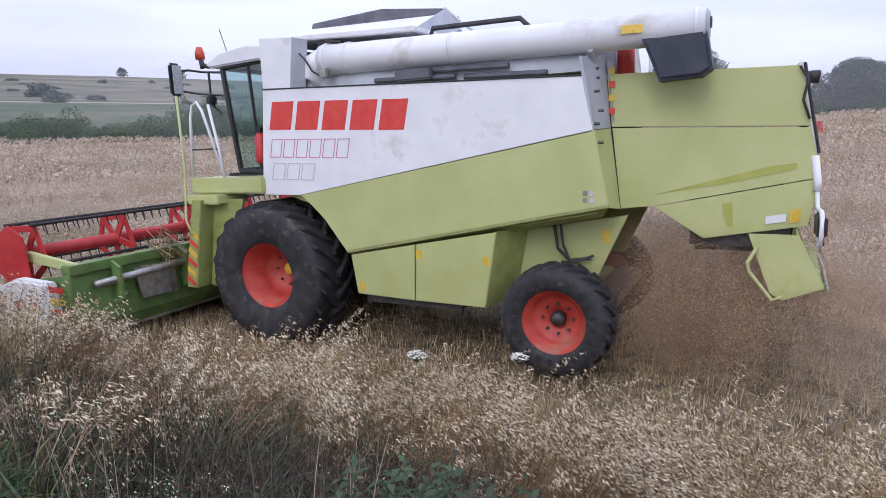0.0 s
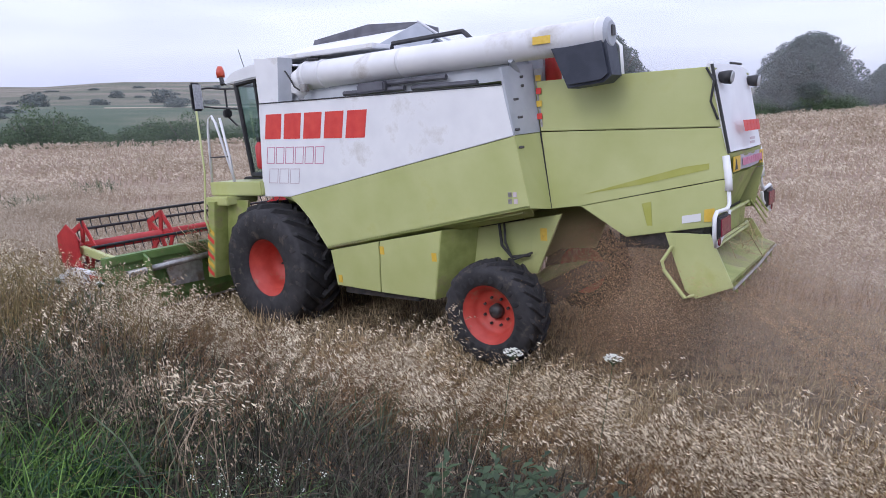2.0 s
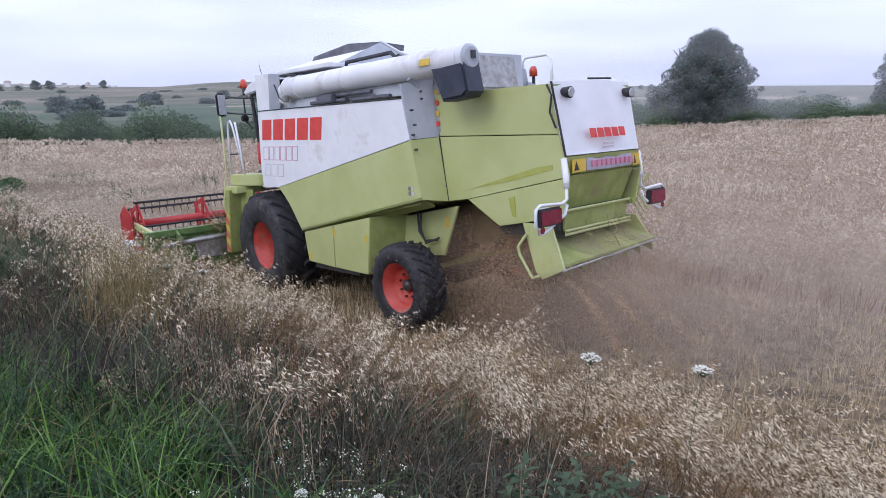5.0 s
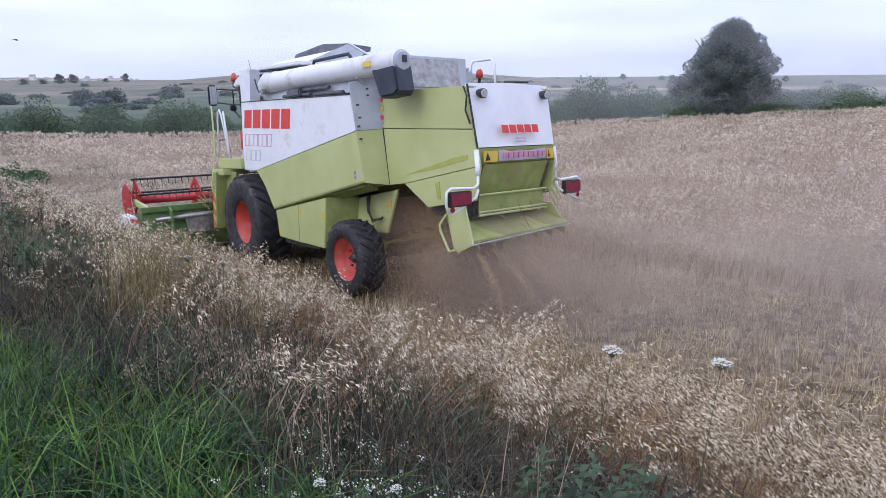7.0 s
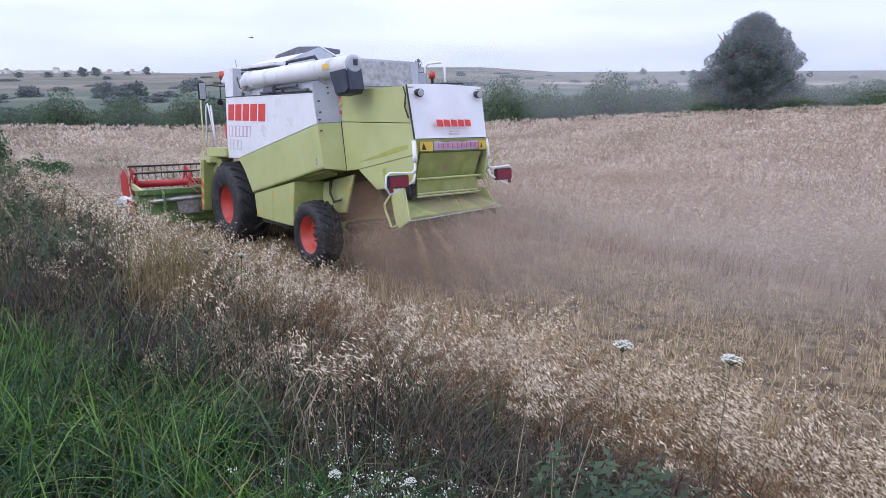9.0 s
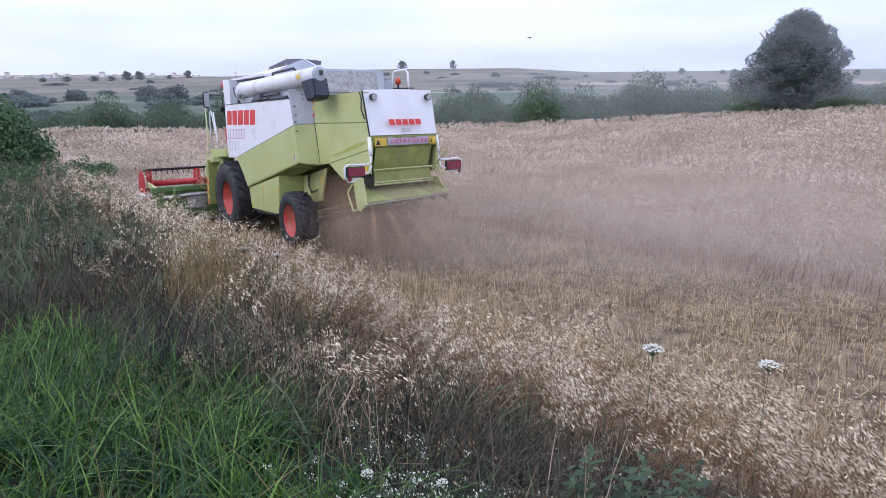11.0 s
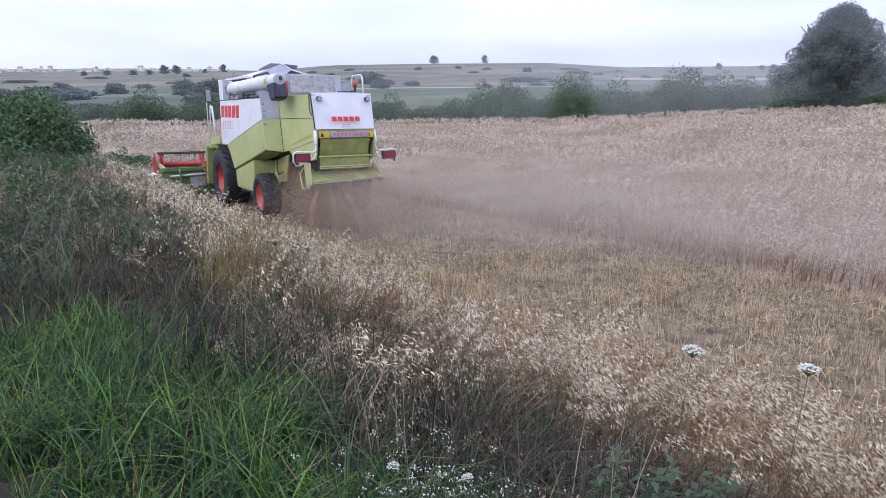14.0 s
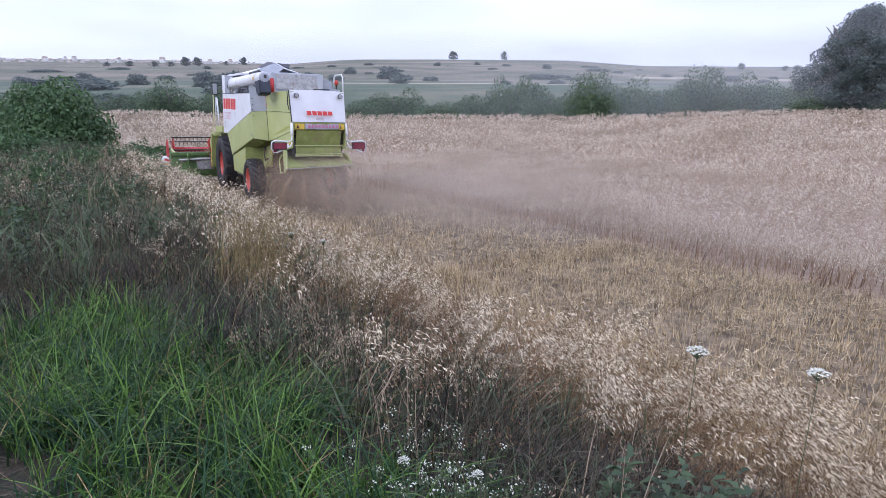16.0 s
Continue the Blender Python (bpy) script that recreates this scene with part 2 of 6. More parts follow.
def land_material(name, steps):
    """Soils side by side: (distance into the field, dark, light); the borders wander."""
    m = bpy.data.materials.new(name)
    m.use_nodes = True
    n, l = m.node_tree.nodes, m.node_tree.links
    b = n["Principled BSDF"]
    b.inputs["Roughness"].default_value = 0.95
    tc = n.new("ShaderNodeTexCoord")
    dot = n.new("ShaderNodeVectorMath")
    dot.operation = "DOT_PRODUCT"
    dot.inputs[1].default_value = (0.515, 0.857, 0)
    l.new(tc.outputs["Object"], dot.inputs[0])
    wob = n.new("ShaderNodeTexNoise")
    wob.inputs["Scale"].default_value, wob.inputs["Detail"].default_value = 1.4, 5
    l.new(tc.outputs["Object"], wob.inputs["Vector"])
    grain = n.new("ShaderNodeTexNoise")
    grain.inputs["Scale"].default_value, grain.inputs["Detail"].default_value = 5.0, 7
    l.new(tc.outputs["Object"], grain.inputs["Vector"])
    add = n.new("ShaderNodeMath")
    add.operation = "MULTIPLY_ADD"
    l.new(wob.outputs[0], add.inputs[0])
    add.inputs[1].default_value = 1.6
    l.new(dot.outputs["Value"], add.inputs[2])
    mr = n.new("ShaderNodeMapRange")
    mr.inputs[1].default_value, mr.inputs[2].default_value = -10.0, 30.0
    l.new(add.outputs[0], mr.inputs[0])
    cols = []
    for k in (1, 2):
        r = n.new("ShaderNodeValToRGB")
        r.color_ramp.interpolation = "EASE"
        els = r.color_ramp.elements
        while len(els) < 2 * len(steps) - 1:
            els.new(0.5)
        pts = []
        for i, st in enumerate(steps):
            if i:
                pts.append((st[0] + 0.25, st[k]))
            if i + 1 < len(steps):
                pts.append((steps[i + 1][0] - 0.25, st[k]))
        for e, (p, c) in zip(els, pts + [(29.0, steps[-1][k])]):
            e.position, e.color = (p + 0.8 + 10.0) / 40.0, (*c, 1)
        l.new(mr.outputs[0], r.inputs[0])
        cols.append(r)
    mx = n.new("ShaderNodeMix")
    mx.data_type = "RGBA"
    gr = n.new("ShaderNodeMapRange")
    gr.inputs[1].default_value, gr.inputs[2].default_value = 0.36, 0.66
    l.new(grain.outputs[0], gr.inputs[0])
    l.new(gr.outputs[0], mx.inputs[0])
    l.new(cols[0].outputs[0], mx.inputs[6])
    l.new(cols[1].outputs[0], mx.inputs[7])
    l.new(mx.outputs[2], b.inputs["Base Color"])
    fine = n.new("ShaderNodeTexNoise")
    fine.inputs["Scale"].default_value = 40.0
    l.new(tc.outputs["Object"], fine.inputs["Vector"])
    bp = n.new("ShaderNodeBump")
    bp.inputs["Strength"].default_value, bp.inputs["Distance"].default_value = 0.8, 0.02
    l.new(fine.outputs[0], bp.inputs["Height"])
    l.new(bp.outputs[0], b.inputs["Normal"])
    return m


# verge soil from -1.3: brown, taken near black to paint in shade between plants
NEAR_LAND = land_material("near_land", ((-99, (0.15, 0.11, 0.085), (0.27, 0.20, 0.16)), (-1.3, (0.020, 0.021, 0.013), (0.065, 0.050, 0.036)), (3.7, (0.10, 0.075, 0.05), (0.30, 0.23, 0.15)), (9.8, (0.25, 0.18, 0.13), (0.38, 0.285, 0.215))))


def glass_material(name, tint):
    m = bpy.data.materials.new(name)
    m.use_nodes = True
    n, l = m.node_tree.nodes, m.node_tree.links
    n.clear()
    out = n.new("ShaderNodeOutputMaterial")
    tr = n.new("ShaderNodeBsdfTransparent")
    tr.inputs[0].default_value = (*tint, 1)
    gl = n.new("ShaderNodeBsdfGlossy")
    gl.inputs["Roughness"].default_value = 0.03
    lw = n.new("ShaderNodeLayerWeight")
    lw.inputs[0].default_value = 0.25
    fr = n.new("ShaderNodeMath")
    fr.operation = "MULTIPLY"
    l.new(lw.outputs[1], fr.inputs[0])
    fr.inputs[1].default_value = 0.45
    ms = n.new("ShaderNodeMixShader")
    l.new(fr.outputs[0], ms.inputs[0])
    l.new(tr.outputs[0], ms.inputs[1])
    l.new(gl.outputs[0], ms.inputs[2])
    l.new(ms.outputs[0], out.inputs[0])
    return m


GLASS = glass_material("tinted_glass", (0.84, 0.92, 0.91))


def dust_material(name, colour, peak, seed):
    """A thin veil of dust: thins out to nothing at the rim of its sheet, uneven within."""
    m = bpy.data.materials.new(name)
    m.use_nodes = True
    n, l = m.node_tree.nodes, m.node_tree.links
    n.clear()
    out = n.new("ShaderNodeOutputMaterial")
    tr = n.new("ShaderNodeBsdfTransparent")
    df = n.new("ShaderNodeBsdfDiffuse")
    df.inputs[0].default_value = (*colour, 1)
    tl = n.new("ShaderNodeBsdfTranslucent")
    tl.inputs[0].default_value = (*colour, 1)
    half = n.new("ShaderNodeMixShader")
    l.new(df.outputs[0], half.inputs[1])
    l.new(tl.outputs[0], half.inputs[2])
    tc = n.new("ShaderNodeTexCoord")
    grad = n.new("ShaderNodeTexGradient")
    grad.gradient_type = "SPHERICAL"
    body = n.new("ShaderNodeMapRange")
    body.interpolation_type = "SMOOTHSTEP"
    body.inputs[1].default_value, body.inputs[2].default_value = 0.0, 0.62
    mp = n.new("ShaderNodeMapping")
    l.new(tc.outputs["Object"], mp.inputs[0])
    l.new(mp.outputs[0], grad.inputs[0])
    noi = n.new("ShaderNodeTexNoise")
    noi.inputs["Scale"].default_value, noi.inputs["Detail"].default_value = 1.7, 6
    off = n.new("ShaderNodeMapping")
    off.inputs["Location"].default_value = (seed, seed * 1.7, 0)
    l.new(tc.outputs["Object"], off.inputs[0])
    l.new(off.outputs[0], noi.inputs["Vector"])
    rng_ = n.new("ShaderNodeMapRange")
    rng_.inputs[1].default_value, rng_.inputs[2].default_value = 0.30, 0.68
    rng_.inputs[3].default_value, rng_.inputs[4].default_value = 0.50, 1.0
    l.new(noi.outputs[0], rng_.inputs[0])
    mu = n.new("ShaderNodeMath")
    mu.operation = "MULTIPLY"
    l.new(grad.outputs[1], body.inputs[0])
    l.new(body.outputs[0], mu.inputs[0])
    l.new(rng_.outputs[0], mu.inputs[1])
    pk = n.new("ShaderNodeMath")
    pk.operation, pk.use_clamp = "MULTIPLY", True
    l.new(mu.outputs[0], pk.inputs[0])
    pk.inputs[1].default_value = peak
    ms = n.new("ShaderNodeMixShader")
    l.new(pk.outputs[0], ms.inputs[0])
    l.new(tr.outputs[0], ms.inputs[1])
    l.new(half.outputs[0], ms.inputs[2])
    l.new(ms.outputs[0], out.inputs[0])
    return m


# ---- mesh helpers ----
def link_mesh(name, bm, material, parent=None, smooth=False):
    bmesh.ops.recalc_face_normals(bm, faces=bm.faces)
    me = bpy.data.meshes.new(name)
    bm.to_mesh(me)
    bm.free()
    for m in (material if isinstance(material, (list, tuple)) else [material]):
        me.materials.append(m)
    if smooth:
        for p in me.polygons:
            p.use_smooth = True
    ob = new(name, me)
    ob.parent = parent
    return ob


def part(name, bm, material, parent, label="", smooth=False):
    ob = link_mesh(name, bm, material, parent, smooth)
    return tagged(ob, label=label)


def thing(name, label, category, group="", kind=""):
    return tagged(new(name), label, category, group, kind)


def box(bm, x0, x1, y0, y1, z0, z1, bevel=0.0):
    g = bmesh.ops.create_cube(bm, size=1.0)
    vs = g["verts"]
    for v in vs:
        v.co = Vector(((x0 + x1) / 2 + v.co.x * (x1 - x0), (y0 + y1) / 2 + v.co.y * (y1 - y0), (z0 + z1) / 2 + v.co.z * (z1 - z0)))
    if bevel:
        es = list({e for v in vs for e in v.link_edges})
        bmesh.ops.bevel(bm, geom=es, offset=bevel, segments=2, affect="EDGES")
    return bm


def boxed(*a, bevel=0.0):
    return box(bmesh.new(), *a, bevel=bevel)


def plate(bm, pts, off, bevel=0.0):
    """A sheet with the outline pts, thick by the vector off."""
    a = [bm.verts.new(p) for p in pts]
    b = [bm.verts.new(Vector(p) + Vector(off)) for p in pts]
    k = len(a)
    fs = [bm.faces.new(a), bm.faces.new(b[::-1])]
    for i in range(k):
        fs.append(bm.faces.new((a[i], a[(i + 1) % k], b[(i + 1) % k], b[i])))
    if bevel:
        es = list({e for f in fs[:2] for e in f.edges})
        bmesh.ops.bevel(bm, geom=es, offset=bevel, segments=2, affect="EDGES")
    return bm


def plated(pts, off, bevel=0.0):
    return plate(bmesh.new(), pts, off, bevel)


def tube(bm, pts, r, sides=8, caps=True):
    """A round bar along the points; r may be one radius or one a point."""
    pts = [Vector(p) for p in pts]
    rs = r if isinstance(r, (list, tuple)) else [r] * len(pts)
    rings = []
    up = Vector((0.13, 0.27, 0.95)).normalized()
    for i, p in enumerate(pts):
        d = (pts[min(i + 1, len(pts) - 1)] - pts[max(i - 1, 0)]).normalized()
        a = d.cross(up).normalized()
        b = d.cross(a)
        rings.append([bm.verts.new(p + (a * math.cos(t) + b * math.sin(t)) * rs[i]) for t in [2 * math.pi * k / sides for k in range(sides)]])
    for q, w in zip(rings, rings[1:]):
        for k in range(sides):
            bm.faces.new((q[k], q[(k + 1) % sides], w[(k + 1) % sides], w[k]))
    if caps:
        bm.faces.new(rings[0][::-1])
        bm.faces.new(rings[-1])
    return bm


def tubed(pts, r, sides=8):
    return tube(bmesh.new(), pts, r, sides)


def lathe(bm, profile, sides=32):
    """Turns (radius, y) points round the y axis."""
    rings = [[bm.verts.new((r * math.cos(a), y, r * math.sin(a))) for a in [2 * math.pi * k / sides for k in range(sides)]] for r, y in profile]
    for q, w in zip(rings, rings[1:]):
        for k in range(sides):
            bm.faces.new((q[k], q[(k + 1) % sides], w[(k + 1) % sides], w[k]))
    return bm


def raw_mesh(name, verts, quads, mats, index=None):
    """A mesh from numpy arrays of corners and of four-cornered faces."""
    me = bpy.data.meshes.new(name)
    verts, quads = np.asarray(verts, np.float32), np.asarray(quads, np.int32)
    me.vertices.add(len(verts))
    me.vertices.foreach_set("co", verts.ravel())
    me.loops.add(quads.size)
    me.loops.foreach_set("vertex_index", quads.ravel())
    me.polygons.add(len(quads))
    me.polygons.foreach_set("loop_start", np.arange(0, quads.size, 4, dtype=np.int32))
    me.polygons.foreach_set("loop_total", np.full(len(quads), 4, np.int32))
    for m in mats:
        me.materials.append(m)
    if index is not None:
        me.polygons.foreach_set("material_index", np.asarray(index, np.int32))
    me.update(calc_edges=True)
    return me


# ---- the lie of the land ----
PX, PY = -0.857, 0.515      # the way the swath runs
SX, SY = 0.515, 0.857       # square to it, into the field
EDGE_AZ = [-180, -75, -54, -45, -35, -16, 0, 12, 22, 34, 60, 180]
EDGE_EL = [-2.0, -3.0, -3.2, -3.7, -3.95, -3.9, -3.0, -2.3, -1.4, -0.2, 0.2, -2.0]
SKY_AZ = [-180, -75, -60, -50, -40, -35, -26, -16, -8, 0, 12, 35, 60, 180]
SKY_EL = [0.3, 0.0, -0.2, -0.2, 0.05, 0.45, 0.5, 0.45, -0.1, -0.25, -0.2, 0.2, 0.4, 0.3]


def smooth(a):
    a = np.clip(a, 0, 1)
    return a * a * (3 - 2 * a)


def land(x, y):
    """The height of the ground."""
    x, y = np.asarray(x, float), np.asarray(y, float)
    u, s = x * PX + y * PY, x * SX + y * SY
    r, az = np.hypot(x, y), np.degrees(np.arctan2(x, y))
    near = 0.426 + np.where(u > 0, -5.5 * (1 - np.exp(-np.maximum(u, 0) / 80)), -0.085 * np.maximum(u, -12)) - 0.018 * np.clip(s - 7, -7, 12)
    edge = 3.3 + 70 * np.tan(np.radians(np.interp(az, EDGE_AZ, EDGE_EL))) - 0.8
    w = smooth((r - 14) / 56)
    z = near * (1 - w) + edge * w
    z = z + 1.2 * smooth((4.6 - s) / 3.8) * (1 - smooth((r - 22) / 30))
    skyl = np.interp(az, SKY_AZ, SKY_EL)
    el1 = np.interp(az, EDGE_AZ, EDGE_EL)
    lr = np.log(np.maximum(r, 1))
    knots = np.log([70, 85, 140, 260, 450, 700, 900, 3000])
    tab = np.stack([el1, np.minimum(el1 - 0.35, -2.2), np.full_like(el1, -2.1), np.full_like(el1, -1.25), skyl * 0.5 - 0.35, skyl, skyl - 0.12, np.interp(az, [-75, -50, -42, -30], [0.3, 0.3, 0.05, 0.02])])
    e = np.zeros_like(lr)
    for i in range(7):
        f = np.clip((lr - knots[i]) / (knots[i + 1] - knots[i]), 0, 1)
        m = (lr >= knots[i]) & ((lr < knots[i + 1]) | (i == 6))
        e = np.where(m, tab[i] + (tab[i + 1] - tab[i]) * f, e)
    far = 3.3 + r * np.tan(np.radians(e)) - 0.8 * (1 - smooth((r - 70) / 60))
    bump = 0.03 * np.sin(x * 1.7 + y * 0.6) * np.sin(y * 1.3 - x * 0.4)
    return np.where(r > 70, far, z + bump * (r < 60))


def us(u, s):
    return u * PX + s * SX, u * PY + s * SY


def build_ground():
    rad = [0.0, 0.25]
    while rad[-1] < 3000:
        rad.append(rad[-1] * 1.055 + 0.03)
    n = 200
    az = np.linspace(0, 2 * np.pi, n, endpoint=False)
    R, A = np.meshgrid(np.array(rad[1:]), az, indexing="ij")
    X, Y = R * np.sin(A), R * np.cos(A)
    V = np.stack([X, Y, land(X, Y)], -1).reshape(-1, 3)
    k = len(rad) - 1
    i, j = np.meshgrid(np.arange(k - 1), np.arange(n), indexing="ij")
    Q = np.stack([i * n + j, i * n + (j + 1) % n, (i + 1) * n + (j + 1) % n, (i + 1) * n + j], -1).reshape(-1, 4)
    c = V[Q].mean(1)
    u, s, r = c[:, 0] * PX + c[:, 1] * PY, c[:, 0] * SX + c[:, 1] * SY, np.hypot(c[:, 0], c[:, 1])
    a = np.degrees(np.arctan2(c[:, 0], c[:, 1]))
    idx = np.zeros(len(c), int)
    idx = np.where((r > 70) | ((s < 3) & (r > 45)), 4, idx)
    idx = np.where(r > 240, 5, idx)
    idx = np.where((r > 205) & (r < 222) & (a > -36) & (a < -14), 6, idx)
    idx = np.where((r > 300) & (r < 345) & (a > -10) & (a < 16), 6, idx)
    hub = len(V)
    V = np.vstack([V, [[0, 0, float(land(0, 0))]]])
    cap = np.array([[hub, (q + 2) % n, q + 1, q] for q in range(0, n, 2)])
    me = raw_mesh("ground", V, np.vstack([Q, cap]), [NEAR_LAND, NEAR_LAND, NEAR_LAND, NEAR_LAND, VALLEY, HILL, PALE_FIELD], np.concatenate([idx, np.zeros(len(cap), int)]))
    for p in me.polygons:
        p.use_smooth = True
    tagged(new("ground", me), "rolling farmland with dirt track, verge, stubble and ripe field", "ground", kind="structure")


build_ground()


# ---- plants ----
rng = np.random.default_rng(5)


def blades(x, y, z, h, w, lx, ly, seg=3, droop=0.25):
    """Ribbons that rise from x, y, z and lean by lx, ly (parts of their height)."""
    n = len(x)
    a = rng.uniform(0, np.pi, n)
    wx, wy = np.cos(a), np.sin(a)
    t = np.linspace(0, 1, seg + 1)
    lean2 = np.hypot(lx, ly)
    V = np.zeros((n, seg + 1, 2, 3))
    for k, q in enumerate(t):
        cx, cy = x + lx * h * q * q, y + ly * h * q * q
        cz = z + h * (q - droop * lean2 * q * q)
        ww = w * (1 - 0.85 * q) / 2
        for e, sg in ((0, -1), (1, 1)):
            V[:, k, e, 0], V[:, k, e, 1], V[:, k, e, 2] = cx + sg * ww * wx, cy + sg * ww * wy, cz
    base = (np.arange(n) * (seg + 1) * 2)[:, None]
    Q = np.concatenate([base + np.array([[2 * k, 2 * k + 1, 2 * k + 3, 2 * k + 2]]) for k in range(seg)], 1).reshape(-1, 4)
    return V.reshape(-1, 3), Q


def spikelets(x, y, z, h, lx, ly, m, length, width, low=0.62, spread=0.06, droop=0.25, loose=0.34):
    """Small hanging husks along the upper part of each stem."""
    n = len(x)
    x, y, z, h, lx, ly = [np.repeat(v, m) for v in (x, y, z, h, lx, ly)]
    k = n * m
    q = rng.uniform(low, 1.02, k)
    lean2 = np.hypot(lx, ly)
    a = rng.uniform(0, 2 * np.pi, k)
    sp = rng.uniform(0.1, 1, k) * spread
    cx = x + lx * h * q * q + np.cos(a) * sp + 0.5 * spread
    cy = y + ly * h * q * q + np.sin(a) * sp
    cz = z + h * (q - droop * lean2 * q * q) - rng.uniform(0, 0.6, k) * spread
    L, Wd = length * rng.uniform(0.7, 1.3, k), width * rng.uniform(0.7, 1.3, k)
    d = np.stack([lx * 0.9 + rng.normal(0, loose, k) + 0.25, ly * 0.9 + rng.normal(0, loose, k), -rng.uniform(0.0, 1.1, k)], -1)
    d /= np.linalg.norm(d, axis=1)[:, None]
    p = np.cross(d, rng.normal(0, 1, (k, 3)))
    p /= np.linalg.norm(p, axis=1)[:, None] + 1e-9
    c = np.stack([cx, cy, cz], -1)
    V = np.stack([c, c + d * (L * 0.4)[:, None] + p * (Wd / 2)[:, None], c + d * L[:, None], c + d * (L * 0.4)[:, None] - p * (Wd / 2)[:, None]], 1)
    return V.reshape(-1, 3), (np.arange(k * 4).reshape(-1, 4))


def gather(name, pieces, label, category):
    """Joins (verts, quads, material) pieces into one mesh of stuff."""
    V, Q, I, mats, o = [], [], [], [], 0
    for v, q, m in pieces:
        if m not in mats:
            mats.append(m)
        V.append(v), Q.append(q + o), I.append(np.full(len(q), mats.index(m)))
        o += len(v)
    me = raw_mesh(name, np.vstack(V), np.vstack(Q), mats, np.concatenate(I))
    return me if label is None else tagged(new(name, me), label, category, kind="stuff")


def scatter(n, u0, u1, s0, s1, patch=0.0, scale=1.0):
    """n places in a stretch of the plan; patch: how strongly they gather in tufts."""
    u, s = rng.uniform(u0, u1, n), rng.uniform(s0, s1, n)
    if patch:
        keep = (np.sin(u * 2.1 * scale + 1.3 * np.sin(s * 1.7 * scale)) * np.sin(s * 2.6 * scale + 0.8 * np.sin(u * 1.1 * scale)) + 1) / 2 > rng.uniform(0, 1, n) * patch
        u, s = u[keep], s[keep]
    x, y = us(u, s)
    return x, y, land(x, y), u, s


def wind(n, mean, var):
    return mean * 0.95 + rng.normal(0, var, n), -mean * 0.25 + rng.normal(0, var, n)


def tufts(n, per, u0, u1, s0, s1, h0, h1, spread, mean, var):
    """Stems in tufts that share their height and lean."""
    u, s = rng.uniform(u0, u1, n), rng.uniform(s0, s1, n)
    gap = (np.hypot((u - 1.65) / 0.6, (s - 1.9) / 0.42) < 1) | (np.hypot((u + 0.2) / 0.5, (s - 2.1) / 0.3) < 1) | (np.sin(u * 3.1 + 2 * np.sin(s * 2.3)) * np.sin(s * 3.7 + u) > 0.40)
    u, s = u[~gap], s[~gap]
    n = len(u)
    h = rng.uniform(h0, h1, n)
    lx, ly = wind(n, mean, var)
    k = rng.integers(per // 2, per + per // 2, n)
    u, s, h, lx, ly = [np.repeat(v, k) for v in (u, s, h, lx, ly)]
    m = len(u)
    u, s = u + rng.normal(0, spread, m), s + rng.normal(0, spread, m)
    x, y = us(u, s)
    return x, y, land(x, y) - 0.02, h * rng.uniform(0.72, 1.08, m), lx + rng.normal(0, 0.10, m), ly + rng.normal(0, 0.10, m)


def verge_edge(u):
    """How far the lush grass reaches towards the field."""
    ragged = 0.12 * np.sin(u * 4.3) + 0.10 * np.sin(u * 9.7 + 1.0)
    return ragged + np.interp(u, [0.3, 0.9, 1.5, 2.6, 3.2, 3.9, 5.0, 5.7, 6.6], [0.6, 0.88, 1.08, 1.14, 0.92, 0.66, 0.38, -0.25, -1.3])


